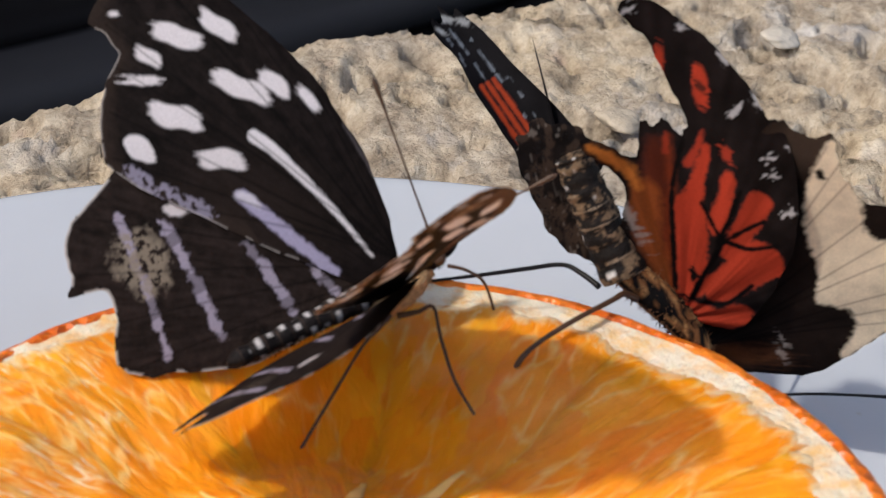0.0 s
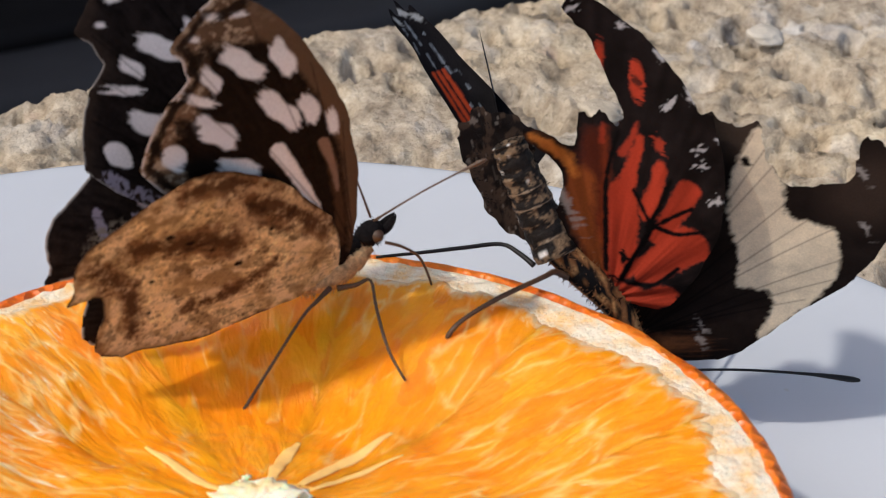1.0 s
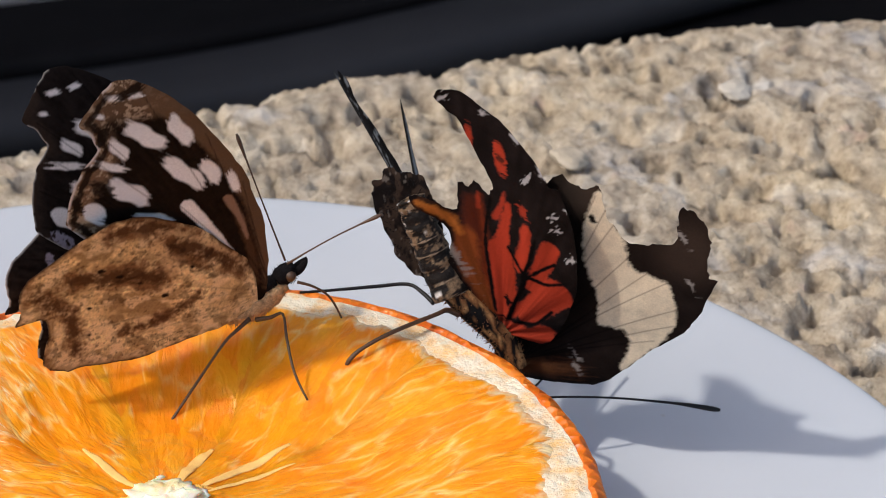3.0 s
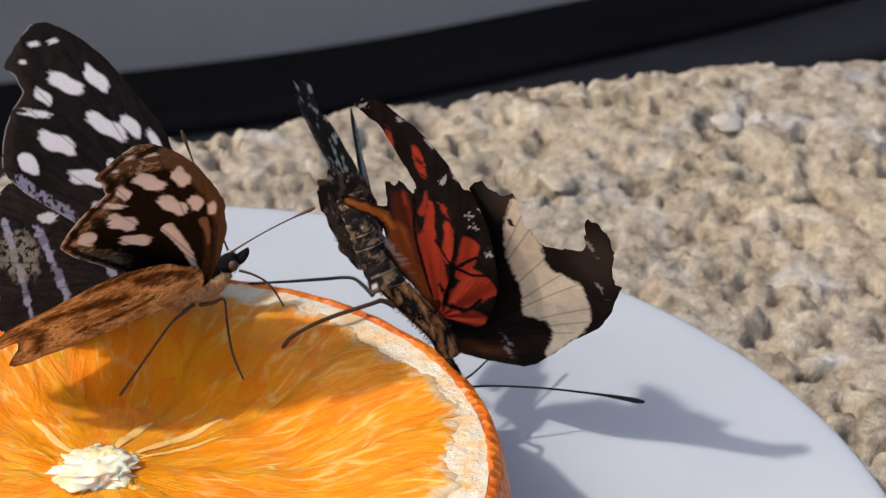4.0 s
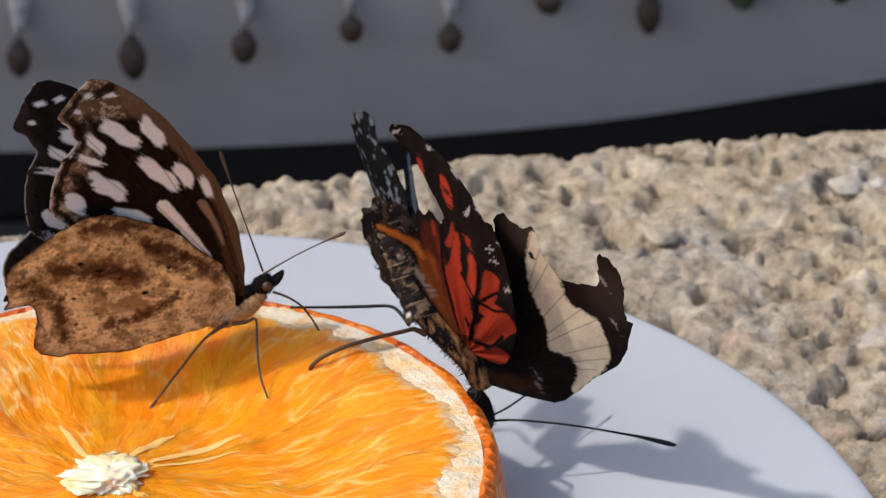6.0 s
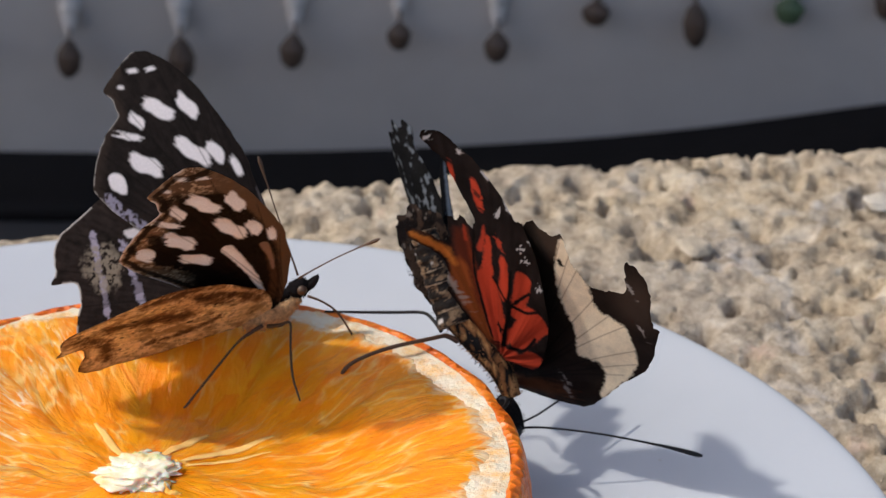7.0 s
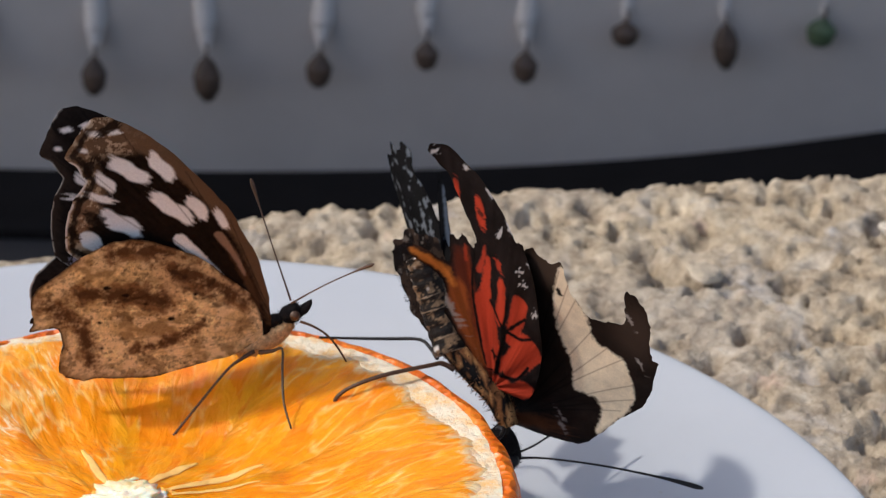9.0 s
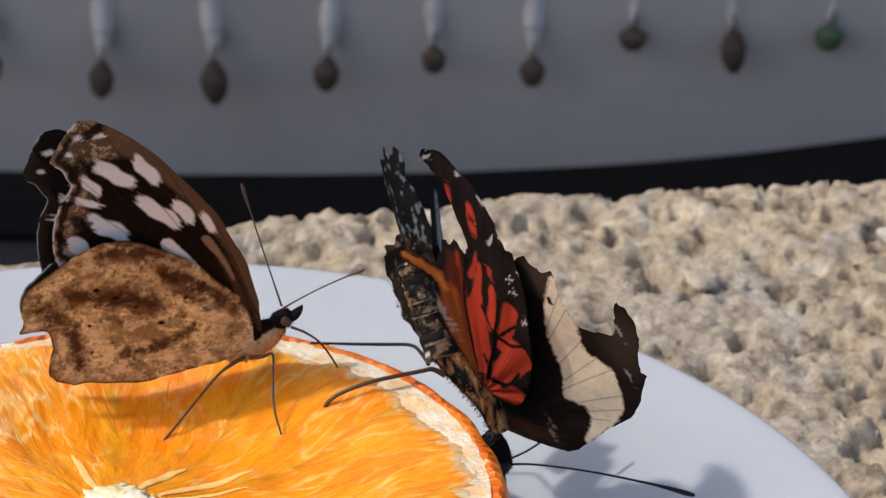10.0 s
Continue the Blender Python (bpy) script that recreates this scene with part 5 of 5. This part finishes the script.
def build_tattered():
    thing = new("butterfly")
    thing.location = Vector(BASE_R) * MM
    tagged(thing, "tattered black, red and cream butterfly clinging to the orange rind", "butterfly")
    def local(*pts):
        return [tuple(np.array(p, float) - BASE_R) for p in pts]
    spine = local((16.8, 10.2, 23.4), (19.0, 9.0, 21.4), (21.8, 7.7, 18.6), (23.3, 6.4, 15.6))
    thorax = body("thorax", spine, [1.3, 1.45, 1.3, 1.0], mottled, thing, "rust-brown furry thorax with black spots", 28, 8)
    fur("thorax_fur", spine, [1.4, 1.6, 1.4, 1.0], 420, 0.6, RUST_FUR, thorax, 15, (-0.3, 0, 0.5), 0.06)
    fur("dark_tuft", spine, [1.4, 1.7, 1.5, 1.0], 110, 0.7, DARK_FUR, thorax, 16, (0.3, 0, -0.4), 0.06)
    ab = local((17.0, 10.0, 22.6), (16.2, 11.2, 24.6), (15.4, 12.0, 26.4), (14.7, 12.7, 28.2), (14.0, 13.4, 29.8), (13.5, 14.0, 31.2), (13.2, 14.4, 32.0))
    line = smooth_line(ab, 3)
    rad = [1.95 - 0.03 * k + (0.07 if k % 2 else -0.05) for k in range(len(line) - 1)] + [0.5]
    rings = body("abdomen", [tuple(p) for p in line], rad, banded, thing, "thick black abdomen with pale broken rings")
    fur("abdomen_fur", ab, [1.9, 1.9, 1.8, 1.8, 1.7, 1.5, 1.0], 300, 0.6, DARK_FUR, rings, 18, (-0.3, 0, 0.4), 0.05)
    head = local((22.2, 5.4, 15.6), (22.9, 5.7, 13.6), (23.3, 5.8, 12.0), (23.4, 5.6, 11.0))
    skull = tube("head", head, [1.2, 1.5, 1.35, 0.5], DARK_FUR, thing, "black furry head", 18, 5, 0.06, 19)
    fur("head_fur", head, [1.2, 1.5, 1.35, 0.5], 240, 0.5, DARK_FUR, skull, 20, (0, 0, 0), 0.05)
    bm = bmesh.new()
    bmesh.ops.create_icosphere(bm, subdivisions=3, radius=0.85 * MM)
    bmesh.ops.translate(bm, vec=(Vector((23.6, 4.7, 12.4)) - Vector(BASE_R)) * MM, verts=bm.verts)
    part("eye", bm, BLACK, skull, "glossy black eye")
    tube("palp", local((23.3, 5.2, 11.4), (23.7, 4.9, 10.4), (24.0, 4.6, 9.4)), [0.45, 0.4, 0.1], DARK_FUR, skull, "pointed black palp", 8, 4)
    tube("antenna", local((23.8, 5.5, 12.2), (27.0, 5.0, 12.6), (33.0, 4.6, 12.1), (38.9, 3.9, 11.3), (41.6, 3.4, 10.9), (43.4, 3.0, 10.6), (44.2, 2.8, 10.5)), [0.16, 0.12, 0.12, 0.14, 0.24, 0.28, 0.14], BLACK, skull, "long clubbed black antenna", 8, 5)
    tube("antenna", local((23.8, 6.0, 12.4), (26.0, 8.0, 12.4), (28.6, 11.0, 12.6), (33, 15, 13.4)), [0.14, 0.12, 0.12, 0.2], BLACK, skull, "long clubbed black antenna", 8, 5)
    tube("leg", local((17.2, 8.0, 21.6), (15.9, 7.8, 22.4), (14.6, 6.9, 22.6), (9.6, 4.4, 22.6), (6.4, 3.4, 21.7), (5.0, 3.0, 20.8), (4.6, 3.0, 19.8)), [0.32, 0.28, 0.24, 0.23, 0.2, 0.24, 0.26], BROWN, thing, "bent dark brown leg", 8, 4)
    tube("leg", local((15.4, 11.2, 21.2), (14.6, 12.8, 21.6), (13.4, 14.2, 21.9), (10.4, 14.8, 21.6), (6.4, 15.2, 21.35), (2.4, 15.4, 21.3)), [0.26, 0.22, 0.19, 0.19, 0.16, 0.12], BLACK, thing, "straight black leg", 8, 4)
    tube("leg", local((22.0, 4.2, 16.6), (22.6, 2.6, 17.4), (22.2, 1.2, 17.2), (21.2, 0.0, 17.4)), [0.3, 0.26, 0.22, 0.16], BLACK, thing, "short black leg", 8, 4)
    cream = wing("forewing", CREAM, 0.125, cream_low, cream_low, thing, "torn dark brown forewing with a broad cream band", False, 0.0, 0.75, lambda u, v: 0.5 * np.sin(u / 5.0) + 0.3 * np.sin(v / 4.0 + u / 6) - 0.006 * (u - 8) ** 2 + 0.12 * np.sin(14 * np.arctan2(v + 1, u + 2)) + 0.5 - 0.32 * u + 0.12 * v + 0.016 * u * u - 0.0035 * v * v, 2, ((1.179, 0.078, -3.60), (0.203, 1.083, -3.95)))
    red = wing("hindwing", RED, 0.125, red_low, red_low, thing, "torn black hindwing with glowing red cells", False, 0.0, 0.55, lambda u, v: 0.12 * np.sin(16 * np.arctan2(v + 3, u)) + 0.4 * np.sin(u / 2.6 + 0.6) + 0.3 * np.sin(v / 5.0) + 0.9 * np.exp(-((u + 7.5) ** 2 + (v - 12.5) ** 2) / 5.0) - 0.83 - 0.12 * u + 0.026 * u * u + 0.0085 * u * v, 2, ((0.96, -0.01, 0.3), (-0.004, 0.966, 0.40)))
    blade = wing("forewing", [(-1.8, 0), (-2.0, 6), (-1.9, 12), (-1.6, 16), (-1.9, 19), (-1.3, 20.8), (-0.8, 19.4), (-0.2, 21.4), (0.4, 19.8), (1.0, 20.2), (1.5, 17), (2.2, 12), (3.0, 5), (3.4, 0)], 0.15, blade_low, blade_back, thing, "narrow black forewing with red streaks and torn tip", False, 0.0, 0.5, lambda u, v: 0.15 * u * u, 4, ((1, 0, 0), (0, 0.91, 0)))
    blade.matrix_local = plane_matrix((15.8, 19.0, 26.0), (-0.25, -0.62, 0.74), (-8, 16, 14))
    prong = wing("wing_shred", [(-0.6, -1), (-0.7, 4), (-0.6, 8), (-0.2, 10.4), (0.2, 9.6), (0.5, 6), (0.9, 0)], 0.16, prong_low, prong_low, thing, "thin black wing shred with a pale streak", False, 0.0, 0.3, lambda u, v: 0.2 * u * u, 4, ((2.4, 0, 0), (0, 1.2, 0)))
    prong.matrix_local = plane_matrix((16.5, 21.0, 25.5), (0.946, -0.28, 0.30), (-2.3, 7.6, 10.4))
    dusk = wing("hindwing", [(1.4, -1), (2.8, 3), (3.2, 7), (2.8, 9.6), (1.6, 11.6), (0.6, 11.2), (-0.4, 12.6), (-1.6, 11.4), (-2.4, 11.2), (-2.9, 8.6), (-2.5, 5), (-1.2, 1)], 0.15, dusk_low, dusk_low, thing, "dusky black hindwing behind the abdomen", False, 0.0, 1.2, lambda u, v: 0.05 * u * u + 0.25 * np.sin(9 * np.arctan2(u, v + 2)), 2)
    dusk.matrix_local = plane_matrix((15.2, 14.6, 22.0), (-0.30, -0.9, 0.25), (-2.6, 2.0, 9.6))
    fur("wing_bristles", local((14.6, 15.0, 25.0), (13.4, 15.6, 29.0), (12.6, 16.2, 32.4)), [2.2, 2.6, 1.4], 260, 0.45, DARK_FUR, thing, 27, (-0.3, 0, 0.8), 0.05)
    return red, blade, cream


SPOTTED_WINGS = build_spotted()
RED_WING, FAR_BLADE, CREAM_WING = build_tattered()


# ---- what moves ----
def motions():
    """The spotted butterfly opens and shuts its wings; the tattered one sways."""
    beats = [(0.0, 44), (0.1, 53), (0.2, 52), (0.3, 43), (0.4, 30), (0.5, 17), (0.6, 11), (0.8, 8), (1.0, 10), (1.1, 12), (1.2, 17), (1.3, 26), (1.4, 33), (1.5, 38), (1.7, 37), (1.8, 30), (1.9, 20), (2.0, 12), (2.2, 6), (2.7, 5), (3.2, 13), (3.5, 36), (3.8, 62), (3.9, 60), (4.0, 36), (4.1, 20), (4.2, 11), (4.4, 7), (4.6, 8), (4.8, 20), (5.0, 39), (5.2, 49), (5.3, 56), (5.4, 50), (5.5, 40),
             (5.6, 22), (5.7, 12), (6.0, 7), (6.3, 22), (6.6, 48), (6.8, 62), (6.9, 54), (7.0, 38), (7.1, 20), (7.2, 9), (7.5, 6), (7.6, 7), (7.8, 18), (8.0, 29), (8.2, 44), (8.3, 51), (8.4, 62), (8.5, 77), (8.6, 64), (8.7, 48), (8.8, 33), (8.9, 14), (9.0, 7), (9.2, 4), (10.0, 3)]
    NEAR_FROM, NEAR_TO, NEAR_LOW = (0, 6, 17, 30, 38, 44, 52, 77), (4.6, 6.5, 15.5, 26.5, 33.5, 45, 55, 80), (5.8, 8.0, 18, 35, 42, 52, 60, 80)
    for mirror, fore, hind in SPOTTED_WINGS:
        s = -1 if mirror else 1
        hinge = pose(0, s * 0.0008, 0)
        fore_rows, hind_rows = [], []
        for t, a in beats:
            wide = 6.0 * min(1.0, max(0.0, (a - 35) / 40.0))
            if mirror:                             # the wings on the camera's side lag a little and reach forward
                lift, sweep, back, low = float(np.interp(a, NEAR_FROM, NEAR_TO)), 8.0 + 6.0 * min(1.0, max(0.0, (a - 8) / 22.0)), 0.3 * (8.0 + wide), float(np.interp(a, NEAR_FROM, NEAR_LOW))
            else:
                shut = max(0.0, 1 - a / 16.0)
                lift, sweep, back = a - 7.0 * shut, wide - 2.0 * shut, 0.3 * wide - 0.5 * shut
                low = lift
                if t > 3.4:                        # later on it reaches forward when half open
                    sweep += float(np.interp(a, (12, 24, 36, 42), (0.0, 3.5, 3.5, 0.0))) - 5.0 * shut
            rest = float(np.interp(t, (8.8, 9.0, 10.0), (0.0, 4.5, 5.5)))   # settles with the wings drawn back
            sweep -= rest * (1.2 if mirror else 0.25)
            sweep -= float(np.interp(t, (1.9, 2.2, 2.8, 3.2), (0.0, 4.5, 4.5, 0.0))) * (1.0 if mirror else 0.7)
            fore_rows.append((t, hinge @ pose(0, 0, 0, s * (90 - lift)) @ pose(0, 0, 0, 0, 0, -s * sweep)))
            hind_rows.append((t, hinge @ pose(0, 0, 0, s * (90 - low)) @ pose(0, 0, 0, 0, 0, -s * back)))
        walk(fore, fore_rows)
        walk(hind, hind_rows)
    # the tattered butterfly leans to and fro on its feet: seconds, then turn and shift of each wing
    cream_at = plane_matrix((24.30, 8.76, 18.04), (-0.677, -0.717, -0.167), (-0.102, -0.134, 0.986))
    red_at = plane_matrix((20.71, 7.18, 21.96), (-0.620, -0.777, -0.108), (-0.078, -0.076, 0.994))
    cream_sway = ((0.0, -0.5, -4.0, 2.4, 0.30, -0.08, 0.03), (1.0, -6.0, 9.2, -0.4, -0.02, -1.14, 1.06), (2.0, -7.9, 8.7, -0.8, -0.09, -0.67, 0.52), (2.7, -7.2, 1.2, 2.7, -0.05, -0.55, 0.63), (3.8, 5.0, -2.0, -0.3, 0.45, 0.30, -0.30), (4.2, 0.6, -2.0, -1.1, -0.16, 0.55, -0.11), (5.0, 3.5, -3.5, -0.4, -0.16, 0.18, -0.39), (5.7, 2.7, -2.2, -0.7, 0.05, 0.10, -0.42), (6.8, 4.6, -2.0, -0.4, -0.14, 0.61, -0.59), (7.5, 2.2, -0.7, -0.7, -0.02, 0.39, -0.49), (8.5, 1.6, -1.4, -0.3, -0.05, 0.17, -0.01), (10.0, 1.8, -2.9, -1.3, -0.08, 0.17, -0.01))
    red_sway = ((0.0, -4.2, -0.4, 0.7, -0.41, -0.28, -0.18), (1.0, -5.5, 4.0, -2.7, -0.18, -0.27, 0.05), (2.0, -10.8, 6.0, -2.0, 0.21, -0.37, -0.18), (2.7, -4.6, 1.1, 0.2, 0.00, -0.39, 0.08), (3.8, 8.4, 0.5, -0.5, 0.40, 0.04, -0.38), (4.2, 4.5, -1.1, 0.3, 0.33, 0.25, -0.26), (5.0, 6.0, -2.0, -0.8, -0.02, 0.30, 0.39), (5.7, 4.6, -1.9, -1.9, 0.02, 0.05, 0.35), (6.8, 4.4, 0.1, 2.1, 0.12, 0.02, -0.08), (7.5, -0.8, -0.5, 1.7, -0.02, 0.13, 0.00), (8.5, -1.7, -2.0, 1.3, -0.23, 0.21, 0.19), (10.0, -0.0, -3.8, 0.4, -0.28, 0.29, -0.11))
    for moved, at, sway in ((CREAM_WING, cream_at, cream_sway), (RED_WING, red_at, red_sway)):
        walk(moved, [(t, at @ pose(x * MM, y * MM, z * MM, rx, ry, rz)) for t, rx, ry, rz, x, y, z in sway])
    spread = plane_matrix((15.8, 19.0, 26.0), (-0.25, -0.62, 0.74), (-8, 16, 14))
    turned = ((0.0, 0), (1.0, 22), (2.0, 48), (2.7, 78), (3.8, 122), (4.2, 130), (5.5, 142), (7.0, 150), (10.0, 150))
    walk(FAR_BLADE, [(t, spread @ pose(0, 0, 0, 0, k, 0)) for t, k in turned])


motions()
